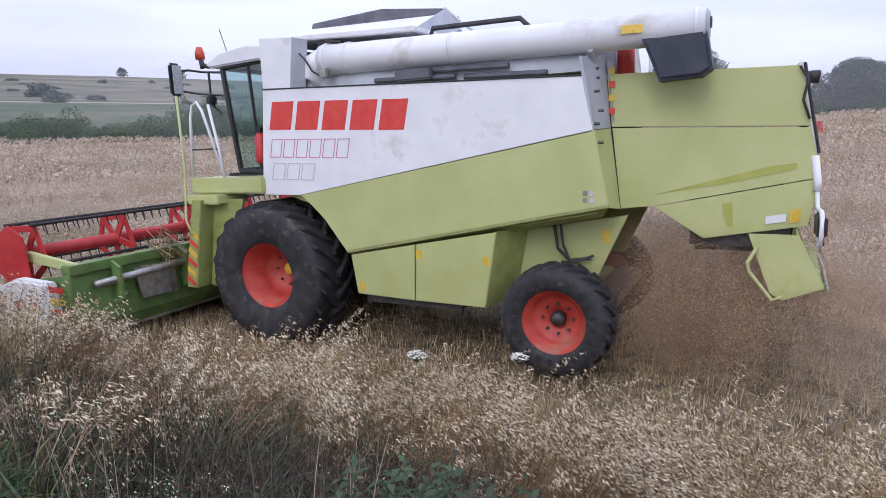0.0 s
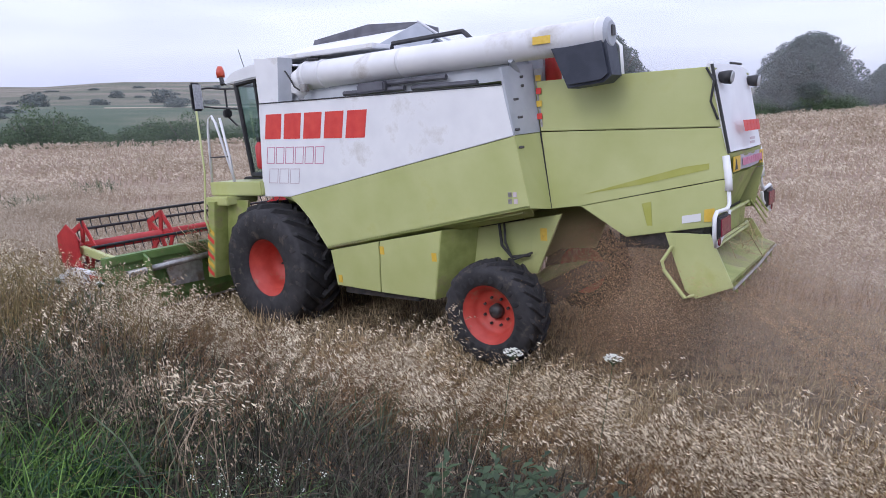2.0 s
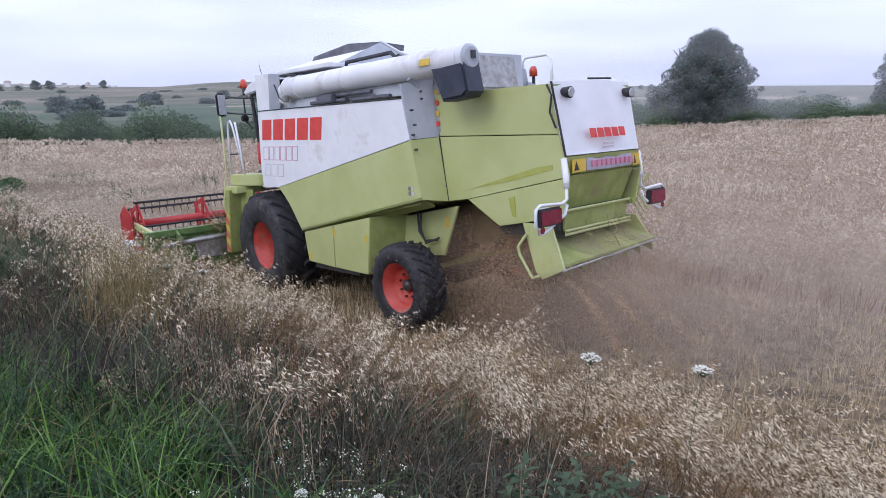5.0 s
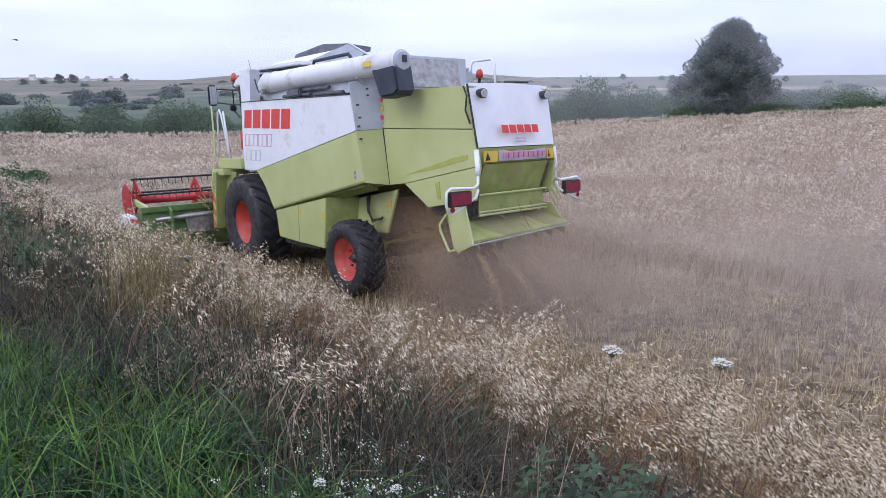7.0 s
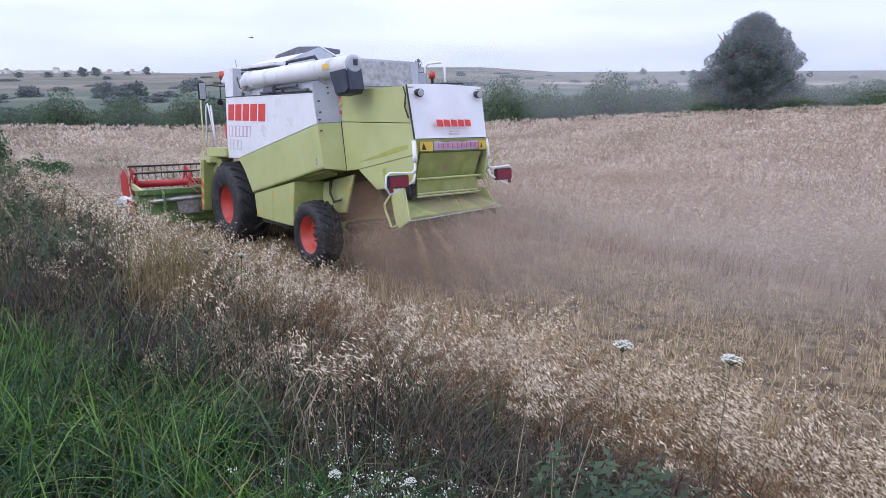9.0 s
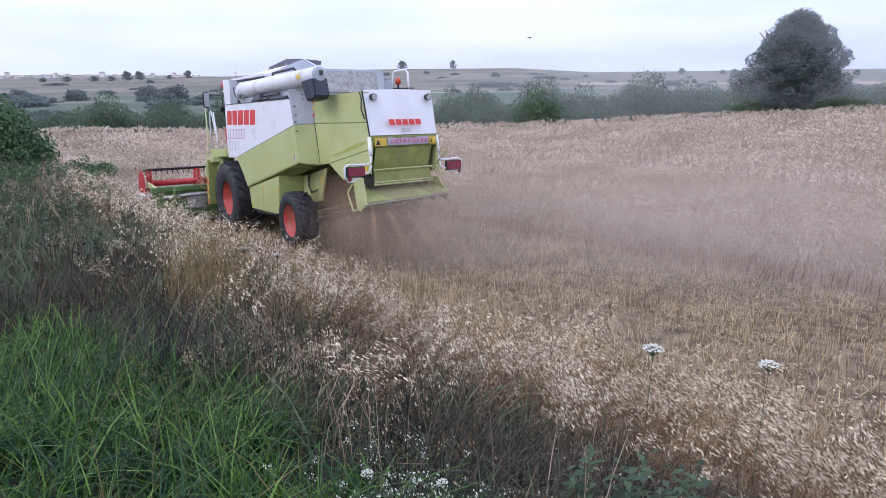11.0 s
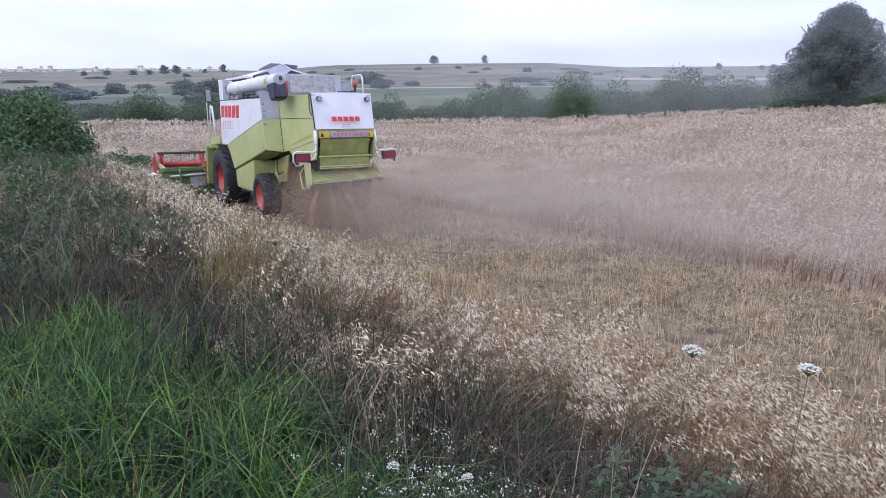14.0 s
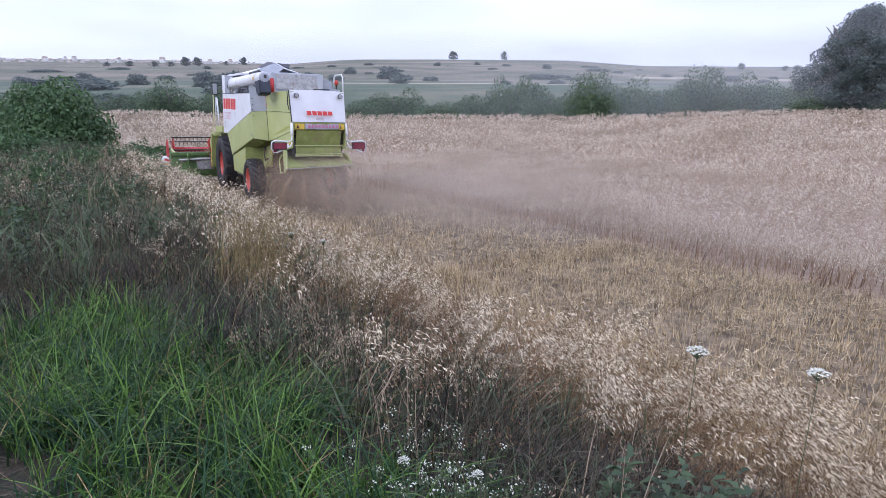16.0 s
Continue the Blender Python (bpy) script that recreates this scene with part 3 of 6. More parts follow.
def build_verge():
    # lush grass beside the track, in tussocks
    P = []
    for n, per, u0, u1, s0, s1, h0, h1, w in ((1050, 26, 0.2, 6.6, -1.1, 1.75, 0.25, 0.52, 0.0125), (70, 16, 5.8, 10.5, -1.6, 0.95, 0.22, 0.42, 0.014), (60, 14, 10, 26, -2.2, 1.8, 0.25, 0.5, 0.026), (60, 16, -5, 0.6, 0.2, 0.9, 0.15, 0.3, 0.010)):
        u, s = rng.uniform(u0, u1, n), rng.uniform(s0, s1, n)
        bare = (np.hypot((u - 2.75) / 0.6, (s + 0.55) / 0.4) < 1) | (np.hypot((u - 5.7) / 0.8, (s + 0.45) / 0.3) < 1)
        if u0 == 0.2:
            bare |= s > verge_edge(u) + rng.normal(0, 0.2, n)
        u, s = u[~bare], s[~bare]
        n = len(u)
        h = rng.uniform(h0, h1, n) * (1 - 0.3 * smooth((s - 0.8) / 0.5))
        lx, ly = wind(n, 0.25, 0.25)
        blue = rng.uniform(0, 1, n) < 0.28
        for sel, m in ((blue, GRASS_DEEP), (~blue, GRASS)):
            q = rng.integers(per // 2, per * 3 // 2, sel.sum())
            uu, ss, hh, gx, gy = [np.repeat(v[sel], q) for v in (u, s, h, lx, ly)]
            k = len(uu)
            x, y = us(uu + rng.normal(0, 0.075, k), ss + rng.normal(0, 0.075, k))
            P.append((*blades(x, y, land(x, y) - 0.02, hh * rng.uniform(0.5, 1.1, k), w * rng.uniform(0.5, 1.35, k), gx + rng.normal(0, 0.42, k), gy + rng.normal(0, 0.42, k), 4, 0.42), m))
    n = 420
    x, y, z, u, s = scatter(n, 0.3, 7, -1.0, 1.3)
    lx, ly = wind(n, 0.3, 0.6)
    P.append((*blades(x, y, z, rng.uniform(0.3, 0.6, n), np.full(n, 0.006), lx, ly, 3, 0.4), OAT_STEM))
    gather("verge_grass", P, "lush green grass on the verge beside the track", "grass")
    # withered weeds and herbs on the bank
    P = []
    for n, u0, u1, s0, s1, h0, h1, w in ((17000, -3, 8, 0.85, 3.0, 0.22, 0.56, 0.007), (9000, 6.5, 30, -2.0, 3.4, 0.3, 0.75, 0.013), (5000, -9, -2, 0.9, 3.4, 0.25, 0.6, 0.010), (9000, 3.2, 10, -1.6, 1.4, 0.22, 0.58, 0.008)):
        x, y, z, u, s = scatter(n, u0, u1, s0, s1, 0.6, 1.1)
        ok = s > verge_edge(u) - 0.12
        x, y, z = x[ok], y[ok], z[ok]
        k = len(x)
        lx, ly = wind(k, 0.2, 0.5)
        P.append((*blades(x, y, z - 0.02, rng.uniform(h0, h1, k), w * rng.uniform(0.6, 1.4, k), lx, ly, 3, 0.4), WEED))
    x, y, z, h, lx, ly = tufts(150, 12, 6.5, 30, -2.0, 3.2, 0.35, 0.9, 0.10, 0.12, 0.2)
    P.append((*blades(x, y, z, h, np.full(len(x), 0.012), lx, ly, 3), WEED))
    P.append((*spikelets(x, y, z, h, lx, ly, 7, 0.035, 0.014, 0.5, 0.07), WEED))
    x, y, z, u, s = scatter(2600, 1.5, 8, -2.2, 0.3)
    k = len(x)
    an = rng.uniform(0, 2 * np.pi, k)
    P.append((*blades(x, y, z + rng.uniform(0.0, 0.05, k), np.full(k, 0.04), np.full(k, 0.008), np.cos(an) * 4, np.sin(an) * 4, 1, 0.0), WEED))
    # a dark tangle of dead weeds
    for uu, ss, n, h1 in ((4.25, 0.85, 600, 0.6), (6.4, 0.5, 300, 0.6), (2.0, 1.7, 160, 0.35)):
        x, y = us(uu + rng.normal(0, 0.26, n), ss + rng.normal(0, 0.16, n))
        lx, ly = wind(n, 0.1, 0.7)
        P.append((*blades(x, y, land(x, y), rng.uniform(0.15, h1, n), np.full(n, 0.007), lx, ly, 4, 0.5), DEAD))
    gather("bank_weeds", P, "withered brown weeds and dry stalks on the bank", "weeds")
    P = []
    for n, u0, u1, s0, s1, h0, h1, w in ((700, 0.6, 2.5, 1.2, 2.2, 0.10, 0.28, 0.014), (1500, -4, 9, 0.7, 2.2, 0.10, 0.3, 0.014), (4200, 7, 30, -2.2, 3.0, 0.2, 0.6, 0.030), (300, -1.5, 0.5, 1.7, 2.6, 0.12, 0.3, 0.016), (3600, 3.4, 9.5, -1.4, 1.6, 0.15, 0.42, 0.016), (3600, 2.4, 8.5, 0.9, 3.6, 0.2, 0.55, 0.016)):
        x, y, z, u, s = scatter(n, u0, u1, s0, s1, 1.0, 0.7)
        k = len(x)
        lx, ly = wind(k, 0.15, 0.6)
        P.append((*blades(x, y, z, rng.uniform(h0, h1, k), w * rng.uniform(0.5, 1.3, k), lx, ly, 3, 0.5), HERB))
    for n, u0, u1, s0, s1, w in ((420, 6.0, 14, -2.2, 2.6, 0.03), (420, 13, 32, -3.0, 3.0, 0.05)):
        x, y, z, h, lx, ly = tufts(n, 14, u0, u1, s0, s1, 0.3, 0.75, 0.16, 0.1, 0.3)
        k = len(x)
        P.append((*blades(x, y, z, h, w * rng.uniform(0.5, 1.2, k), lx + rng.normal(0, 0.5, k), ly + rng.normal(0, 0.5, k), 3, 0.5), HERB))
    # leafy plants: a stem with pairs of broad pointed leaves
    def leafy(n, u0, u1, s0, s1, h0, h1, leaf):
        u, ss = rng.uniform(u0, u1, n), rng.uniform(s0, s1, n)
        x, y = us(u, ss)
        z, h = land(x, y), rng.uniform(h0, h1, n)
        lx, ly = wind(n, 0.1, 0.2)
        P.append((*blades(x, y, z, h, np.full(n, 0.008), lx, ly, 3), LEAFY))
        m = 16
        q = np.tile(np.linspace(0.15, 1.0, m), n)
        X, Y, Z, H, LX, LY = [np.repeat(v, m) for v in (x, y, z, h, lx, ly)]
        k = n * m
        an = np.tile(np.arange(m) * 2.4, n) + np.repeat(rng.uniform(0, 6.28, n), m)
        L = leaf * (1.15 - 0.6 * q) * rng.uniform(0.7, 1.25, k)
        c = np.stack([X + LX * H * q * q, Y + LY * H * q * q, Z + H * q], -1)
        rise = rng.uniform(-0.25, 0.75, k)
        d = np.stack([np.cos(an), np.sin(an), rise], -1)
        w = np.stack([-np.sin(an), np.cos(an), rng.normal(0, 0.25, k)], -1)
        tip = d * 1.0 - np.array([0, 0, 0.35])
        g = lambda a, b: c + d * (L * a)[:, None] + w * (L * b)[:, None]
        V2 = np.stack([c, g(0.4, -0.19), c + tip * L[:, None], g(0.4, 0.19)], 1).reshape(-1, 3)
        P.append((V2, np.arange(k * 4).reshape(-1, 4), LEAFY))
    leafy(75, 0.75, 1.40, 1.50, 2.10, 0.20, 0.46, 0.105)
    leafy(34, -0.6, 0.8, 2.0, 2.5, 0.16, 0.40, 0.10)
    leafy(24, 1.2, 3.4, 0.95, 1.5, 0.10, 0.24, 0.045)
    leafy(40, 3.0, 8.0, 0.2, 2.2, 0.15, 0.4, 0.05)
    leafy(90, 7.0, 16.0, -1.6, 2.4, 0.3, 0.7, 0.18)
    for az, r in ((-42.5, 30), (-37.5, 36), (-47, 40)):
        n = 150
        x, y = r * np.sin(np.radians(az)) + rng.normal(0, 0.6, n), r * np.cos(np.radians(az)) + rng.normal(0, 0.6, n)
        lx, ly = wind(n, 0.1, 0.5)
        P.append((*blades(x, y, land(x, y), rng.uniform(0.55, 0.85, n), np.full(n, 0.05), lx, ly, 3, 0.5), HERB))
    gather("bank_herbs", P, "grey-green broad-leaved herbs on the bank", "herbs")
    # wild oats, dry and pale, nodding in the wind
    P = []
    for n, per, u0, u1, s0, s1, h0, h1, m, L, w, mean in ((95, 8, 0.5, 6.5, 2.6, 4.2, 0.45, 0.95, 26, 0.034, 0.0100, 0.42), (22, 6, 2.6, 8.5, 1.0, 2.2, 0.40, 0.85, 26, 0.030, 0.0085, 0.35), (40, 7, 0.5, 8.5, 1.5, 2.5, 0.35, 0.75, 28, 0.026, 0.0065, 0.3), (110, 9, -5, 0.5, 2.2, 4.3, 0.6, 1.05, 26, 0.036, 0.0110, 0.6), (130, 9, -5, 4.5, 3.4, 4.8, 0.6, 1.02, 24, 0.036, 0.011, 0.45), (16, 5, 4.5, 9, 0.4, 1.6, 0.3, 0.6, 30, 0.022, 0.006, 0.25),
                                                  (100, 8, -9, -4, 1.5, 4.2, 0.7, 1.1, 16, 0.036, 0.011, 0.5), (210, 8, 6, 17, 1.4, 3.9, 0.5, 1.0, 16, 0.036, 0.015, 0.4), (80, 7, 8.0, 24, -1.5, 1.8, 0.5, 0.85, 10, 0.032, 0.008, 0.3),
                                                  (190, 8, 16, 34, 2.2, 3.8, 0.6, 0.95, 9, 0.055, 0.020, 0.4)):
        x, y, z, h, lx, ly = tufts(n, per, u0, u1, s0, s1, h0, h1, 0.085, mean, 0.18)
        k = len(x)
        P.append((*blades(x, y, z, h, np.full(k, 0.005 if u0 < 6 else 0.008), lx, ly, 4), OAT_STEM))
        P.append((*spikelets(x, y, z, h, lx, ly, m, L, w, 0.70, 0.040), OAT))
        x2, y2 = x + rng.normal(0, 0.03, k), y + rng.normal(0, 0.03, k)
        lx, ly = wind(k, 0.3, 0.6)
        P.append((*blades(x2, y2, z, h * rng.uniform(0.35, 0.7, k), np.full(k, 0.010), lx, ly, 3, 0.5), OAT_STEM))
    # grey-brown seed heads on the slope between grass and oats
    for n, u0, u1, s0, s1, w in ((85, 1.2, 9, 0.8, 2.9, 0.0075), (170, 8, 22, -1.8, 2.4, 0.011), (60, -4, 1.2, 1.3, 2.4, 0.007)):
        x, y, z, h, lx, ly = tufts(n, 8, u0, u1, s0, s1, 0.3, 0.8, 0.09, 0.2, 0.3)
        ss = x * SX + y * SY
        ok = ss > verge_edge(x * PX + y * PY) - 0.1
        x, y, z, h, lx, ly = x[ok], y[ok], z[ok], h[ok], lx[ok], ly[ok]
        P.append((*blades(x, y, z, h, np.full(len(x), w), lx, ly, 3), CROP_STEM))
        P.append((*spikelets(x, y, z, h, lx, ly, 13, 0.020, w, 0.5, 0.05), CROP_STEM))
    # rust-brown dock-like stalks and tawny grass between the oats
    for n, per, u0, u1, s0, s1, h0, h1 in ((420, 10, -4, 7, 1.5, 4.1, 0.3, 0.78), (140, 9, 6, 18, 1.0, 3.6, 0.4, 0.8)):
        x, y, z, h, lx, ly = tufts(n, per, u0, u1, s0, s1, h0, h1, 0.07, 0.22, 0.25)
        P.append((*blades(x, y, z, h, np.full(len(x), 0.005), lx, ly, 3), RUST))
        P.append((*spikelets(x, y, z, h, lx, ly, 9, 0.022, 0.008, 0.45, 0.035), RUST))
    gather("wild_oats", P, "dry pale wild oats nodding in the wind on the bank", "wild oats")
    # a tuft of taller tawny stalks
    P = []
    for uu, ss, n in ((5.2, 1.35, 240), (4.6, 2.0, 50), (6.6, 1.9, 45)):
        x, y = us(uu + rng.normal(0, 0.25, n), ss + rng.normal(0, 0.15, n))
        z = land(x, y)
        lx, ly = wind(n, 0.1, 0.14)
        h = rng.uniform(0.5, 0.95, n)
        P.append((*blades(x, y, z, h, np.full(n, 0.008), lx, ly, 3), TAWNY))
        P.append((*spikelets(x, y, z, h, lx, ly, 5, 0.04, 0.007, 0.8, 0.02), TAWNY))
    gather("tawny_stalks", P, "tuft of tall tawny dry grass stalks on the bank", "tall grass")


SWAY = []


def build_clumps():
    """Clumps of wild oats with full nodding heads; each leans and sways as one piece."""
    kinds = []
    for v in range(7):
        k = int(rng.integers(9, 17))
        x, y = rng.normal(0, 0.085, k), rng.normal(0, 0.085, k)
        z, h = np.full(k, -0.04), rng.uniform(0.55, 1.0, k)
        lx, ly = 0.48 + rng.normal(0, 0.16, k), rng.normal(0, 0.18, k)
        P = [(*blades(x, y, z, h, np.full(k, 0.005), lx, ly, 5, 0.45), OAT_STEM),
             (*spikelets(x, y, z, h, lx, ly, 44, 0.038, 0.0085, 0.64, 0.045, 0.45, 0.2), OAT_TAN if v % 3 == 1 else OAT)]
        j = 26
        bx, by = rng.normal(0, 0.09, j), rng.normal(0, 0.09, j)
        gx, gy = rng.normal(0.25, 0.5, j), rng.normal(0, 0.5, j)
        P.append((*blades(bx, by, np.full(j, -0.03), rng.uniform(0.2, 0.5, j), np.full(j, 0.008), gx, gy, 3, 0.5), RUST if v % 2 else OAT_STEM))
        kinds.append(gather("oat_clump", P, None, ""))
    spots = []
    for n, u0, u1, s0, s1 in ((70, -3.2, 1.0, 2.3, 4.2), (26, 1.0, 4.2, 2.9, 4.2), (20, 4.0, 8.5, 1.9, 3.9), (24, 8.0, 15.0, 1.6, 3.9)):
        spots += [(u0 + (u1 - u0) * ((i * 0.618 + 0.13 * n) % 1.0), float(rng.uniform(s0, s1))) for i in range(n)]
    for i, (u, w) in enumerate(spots):
        if math.sin(u * 2.9 + 1.7 * math.sin(w * 2.1)) * math.sin(w * 3.3 + u * 0.8) > 0.38:
            continue
        x, y = us(u, w)
        size = float(rng.uniform(0.72, 1.08)) * (0.8 if u > 2 and w < 2.3 else 1.0)
        ob = tagged(new("oat_clump", kinds[i % 7]), "clump of pale dry wild oats nodding in the wind", "wild oats", "wild oat clumps", "stuff")
        ob.scale = (size, size, size)
        SWAY.append((ob, x, y, float(land(x, y)), float(rng.uniform(-38, 30)), 0.9 * u + 0.5 * w, 3.2))


def build_stubble():
    P = []
    for n, u0, u1, w in ((34000, -9, 9, 0.011), (15000, 8, 27, 0.016), (2500, -20, -8, 0.016)):
        s = 4.0 + 5.7 * rng.uniform(0, 1, n)
        s = np.round(s / 0.15) * 0.15 + rng.normal(0, 0.025, n)
        u = rng.uniform(u0, u1, n)
        x, y = us(u, s)
        z = land(x, y)
        lx, ly = wind(n, 0.0, 0.22)
        P.append((*blades(x, y, z - 0.01, rng.uniform(0.14, 0.36, n) * (1 - 0.45 * smooth((s - 4.8) / 1.2)), w * rng.uniform(0.7, 1.4, n), lx, ly, 1), STUBBLE))
    for n, u0, u1, w, L in ((38000, -9, 9, 0.010, 0.22), (16000, 8, 26, 0.014, 0.3)):
        x, y, z, u, s = scatter(n, u0, u1, 3.6, 9.8, 0.5, 0.7)
        k = len(x)
        a = rng.uniform(0, 2 * np.pi, k)
        h = np.full(k, 0.05)
        P.append((*blades(x, y, z + rng.uniform(0.01, 0.10, k), h, np.full(k, w), np.cos(a) * L / 0.05 * rng.uniform(0.4, 1, k), np.sin(a) * L / 0.05 * rng.uniform(0.4, 1, k), 1, 0.0), STUBBLE))
    gather("stubble", P, "cut straw stubble and loose straw in rows", "stubble")


def crop_pieces(x, y, z, h0, h1, m, L, w, sw, var=0.15, low=0.55):
    k = len(x)
    h = rng.uniform(h0, h1, k) * (0.86 + 0.20 * np.sin(0.9 * x + 1.3 * np.sin(0.55 * y)) * np.sin(0.8 * y + 1.1 * np.sin(0.5 * x)))
    lx, ly = wind(k, 0.28, var)
    lx = lx + 0.25 * np.sin(0.6 * x + 0.4 * y)
    return [(*blades(x, y, z - 0.02, h, np.full(k, sw), lx, ly, 2), CROP_STEM), (*spikelets(x, y, z - 0.02, h, lx, ly, m, L, w, low, 0.07), CROP)]


def build_crop():
    P = []
    for n, u0, u1, s0, s1, m, L, w, sw in ((9000, -9, 22, 9.7, 12.5, 8, 0.055, 0.014, 0.010), (13000, -14, 32, 12, 22, 7, 0.08, 0.022, 0.014), (11000, -20, 48, 21, 40, 6, 0.14, 0.045, 0.022),
                                           (4500, 25, 50, 3.8, 12, 6, 0.11, 0.035, 0.018), (1600, -30, -14, 9.7, 24, 6, 0.08, 0.025, 0.02)):
        x, y, z, u, s = scatter(n, u0, u1, s0, s1, 0.25, 0.35)
        P += crop_pieces(x, y, z, 0.55, 0.88, m, L, w, sw)
    n = 15000
    r, a = 38 + 34 * rng.uniform(0, 1, n) ** 0.8, np.radians(rng.uniform(-64, 42, n))
    x, y = r * np.sin(a), r * np.cos(a)
    ok = x * SX + y * SY > 4
    x, y = x[ok], y[ok]
    P += crop_pieces(x, y, land(x, y), 0.55, 0.9, 6, 0.22, 0.08, 0.035, 0.12)
    # brown stems added along the cut edge, imitating the shade on the crop wall
    n = 2600
    u, w = rng.uniform(-14, 26, n), 9.7 + np.abs(rng.normal(0, 0.5, n))
    x, y = us(u, w)
    lx, ly = wind(n, 0.1, 0.3)
    P.append((*blades(x, y, land(x, y) - 0.02, rng.uniform(0.15, 0.5, n), np.full(n, 0.020), lx, ly, 2), RUST))
    gather("standing_crop", P, "ripe uncut pale crop with feathery heads", "crop")


build_verge()
build_clumps()
build_stubble()
build_crop()


# strips of crop that the cutter bar takes in one after the other
STRIPS = []


def build_strips():
    kinds = []
    for v in range(3):
        n = 620
        x, y = us(rng.uniform(-0.45, 0.45, n), rng.uniform(-2.8, 2.8, n))
        kinds.append(gather("crop_strip", crop_pieces(x, y, np.zeros(n), 0.5, 0.85, 7, 0.06, 0.016, 0.010), None, ""))
    for i in range(19):
        u = 9.2 + 0.85 * i
        ob = tagged(new("crop_strip", kinds[i % 3]), "strip of ripe standing crop ahead of the cutter", "crop", "crop strips ahead of the harvester", "stuff")
        STRIPS.append((ob, u))


build_strips()


# ---- trees, hedges, distance ----
def crown(bm_v, bm_q, lobes, per, size, flat=1.0):
    """Leaves as small folded pieces spread over and within the lobes of a crown."""
    V, Q, o = [], [], 0
    for cx, cy, cz, lr in lobes:
        k = max(12, int(per * lr * lr))
        d = rng.normal(0, 1, (k, 3))
        d /= np.linalg.norm(d, axis=1)[:, None]
        rad = lr * rng.uniform(0.55, 1.08, k) ** 0.6
        c = np.array([cx, cy, cz]) + d * rad[:, None] * np.array([1, 1, flat])
        nrm = d + rng.normal(0, 0.6, (k, 3))
        a = np.cross(nrm, rng.normal(0, 1, (k, 3)))
        a /= np.linalg.norm(a, axis=1)[:, None] + 1e-9
        b = np.cross(nrm, a)
        b /= np.linalg.norm(b, axis=1)[:, None] + 1e-9
        L = (size * rng.uniform(0.6, 1.4, k))[:, None]
        V.append(np.stack([c - a * L, c + b * L * 0.6 - nrm * 0.02, c + a * L, c - b * L * 0.6], 1).reshape(-1, 3))
        Q.append(np.arange(k * 4).reshape(-1, 4) + o)
        o += k * 4
    return np.vstack(V), np.vstack(Q)


def limb_mesh(bm, p0, p1, r0, r1, wob=0.15):
    p0, p1 = Vector(p0), Vector(p1)
    pts = []
    for i in range(5):
        t = i / 4
        w = Vector(rng.normal(0, 1, 3)) * (p1 - p0).length * wob * 0.3 * math.sin(math.pi * t)
        pts.append(p0.lerp(p1, t) + w)
    return tube(bm, pts, [r0 + (r1 - r0) * i / 4 for i in range(5)], 7)


def make_tree(name, height, width, leaf, lobes_n, per, label, material, trunk_h=0.22, group=""):
    t = thing(name, label, "tree", group)
    bm = bmesh.new()
    limb_mesh(bm, (0, 0, -0.4), (0, 0, height * 0.55), height * 0.035, height * 0.018)
    for i in range(7):
        a = i * 0.9 + rng.uniform(0, 0.5)
        limb_mesh(bm, (0, 0, height * rng.uniform(0.15, 0.4)), (math.cos(a) * width * 0.34, math.sin(a) * width * 0.34, height * rng.uniform(0.5, 0.85)), height * 0.016, height * 0.004)
    part("trunk", bm, BARK, t, smooth=True)
    lobes = []
    for i in range(lobes_n):
        q = (i + 0.5) / lobes_n
        zz = trunk_h + (0.93 - trunk_h) * q
        fall = math.sin(math.pi * min(1, 0.30 + 0.66 * q)) ** 0.8
        a = i * 2.4
        rr = width * 0.5 * fall * rng.uniform(0.55, 1.0)
        lr = width * rng.uniform(0.05, 0.125)
        lobes.append((math.cos(a) * rr, math.sin(a) * rr, height * zz, lr))
        lobes.append((math.cos(a + 1) * rr * 0.5, math.sin(a + 1) * rr * 0.5, height * zz, lr * 1.15))
        if i % 2:
            far = rng.uniform(1.02, 1.22)
            lobes.append((math.cos(a + 0.4) * rr * far, math.sin(a + 0.4) * rr * far, height * (zz + rng.uniform(-0.02, 0.05)), width * rng.uniform(0.025, 0.05)))
    V, Q = crown(None, None, lobes, per, leaf)
    ob = new("crown", raw_mesh("crown", V, Q, [material]))
    ob.parent = t
    return t


def make_bush(name, w, h, leaf, per, label, material, category="bush", group=""):
    t = thing(name, label, category, group)
    bm = bmesh.new()
    for i in range(6):
        a = i * 1.05
        limb_mesh(bm, (math.cos(a) * w * 0.06, math.sin(a) * w * 0.06, -0.3), (math.cos(a) * w * 0.3, math.sin(a) * w * 0.3, h * rng.uniform(0.5, 0.85)), 0.05 * h / 2, 0.01 * h / 2)
    part("stem", bm, BARK, t, smooth=True)
    lobes = []
    for i in range(16):
        a = i * 2.4
        q = math.sqrt((i + 0.5) / 16)
        top = math.sqrt(max(0.05, 1 - q * q * 0.85))
        lr = w * rng.uniform(0.13, 0.21)
        lobes.append((math.cos(a) * w * 0.42 * q, math.sin(a) * w * 0.42 * q, max(lr * 0.6, h * top * rng.uniform(0.55, 0.95) - lr * 0.5), lr))
        lobes.append((math.cos(a + 0.7) * w * 0.42 * q, math.sin(a + 0.7) * w * 0.42 * q, lr * 0.6, lr))
    V, Q = crown(None, None, lobes, per, leaf)
    ob = new("foliage", raw_mesh("foliage", V, Q, [material]))
    ob.parent = t
    return t


def polar(az, r, dz=0.0, turn=0.0):
    x, y = r * math.sin(radians(az)), r * math.cos(radians(az))
    return pose(x, y, float(land(x, y)) + dz, 0, 0, turn)


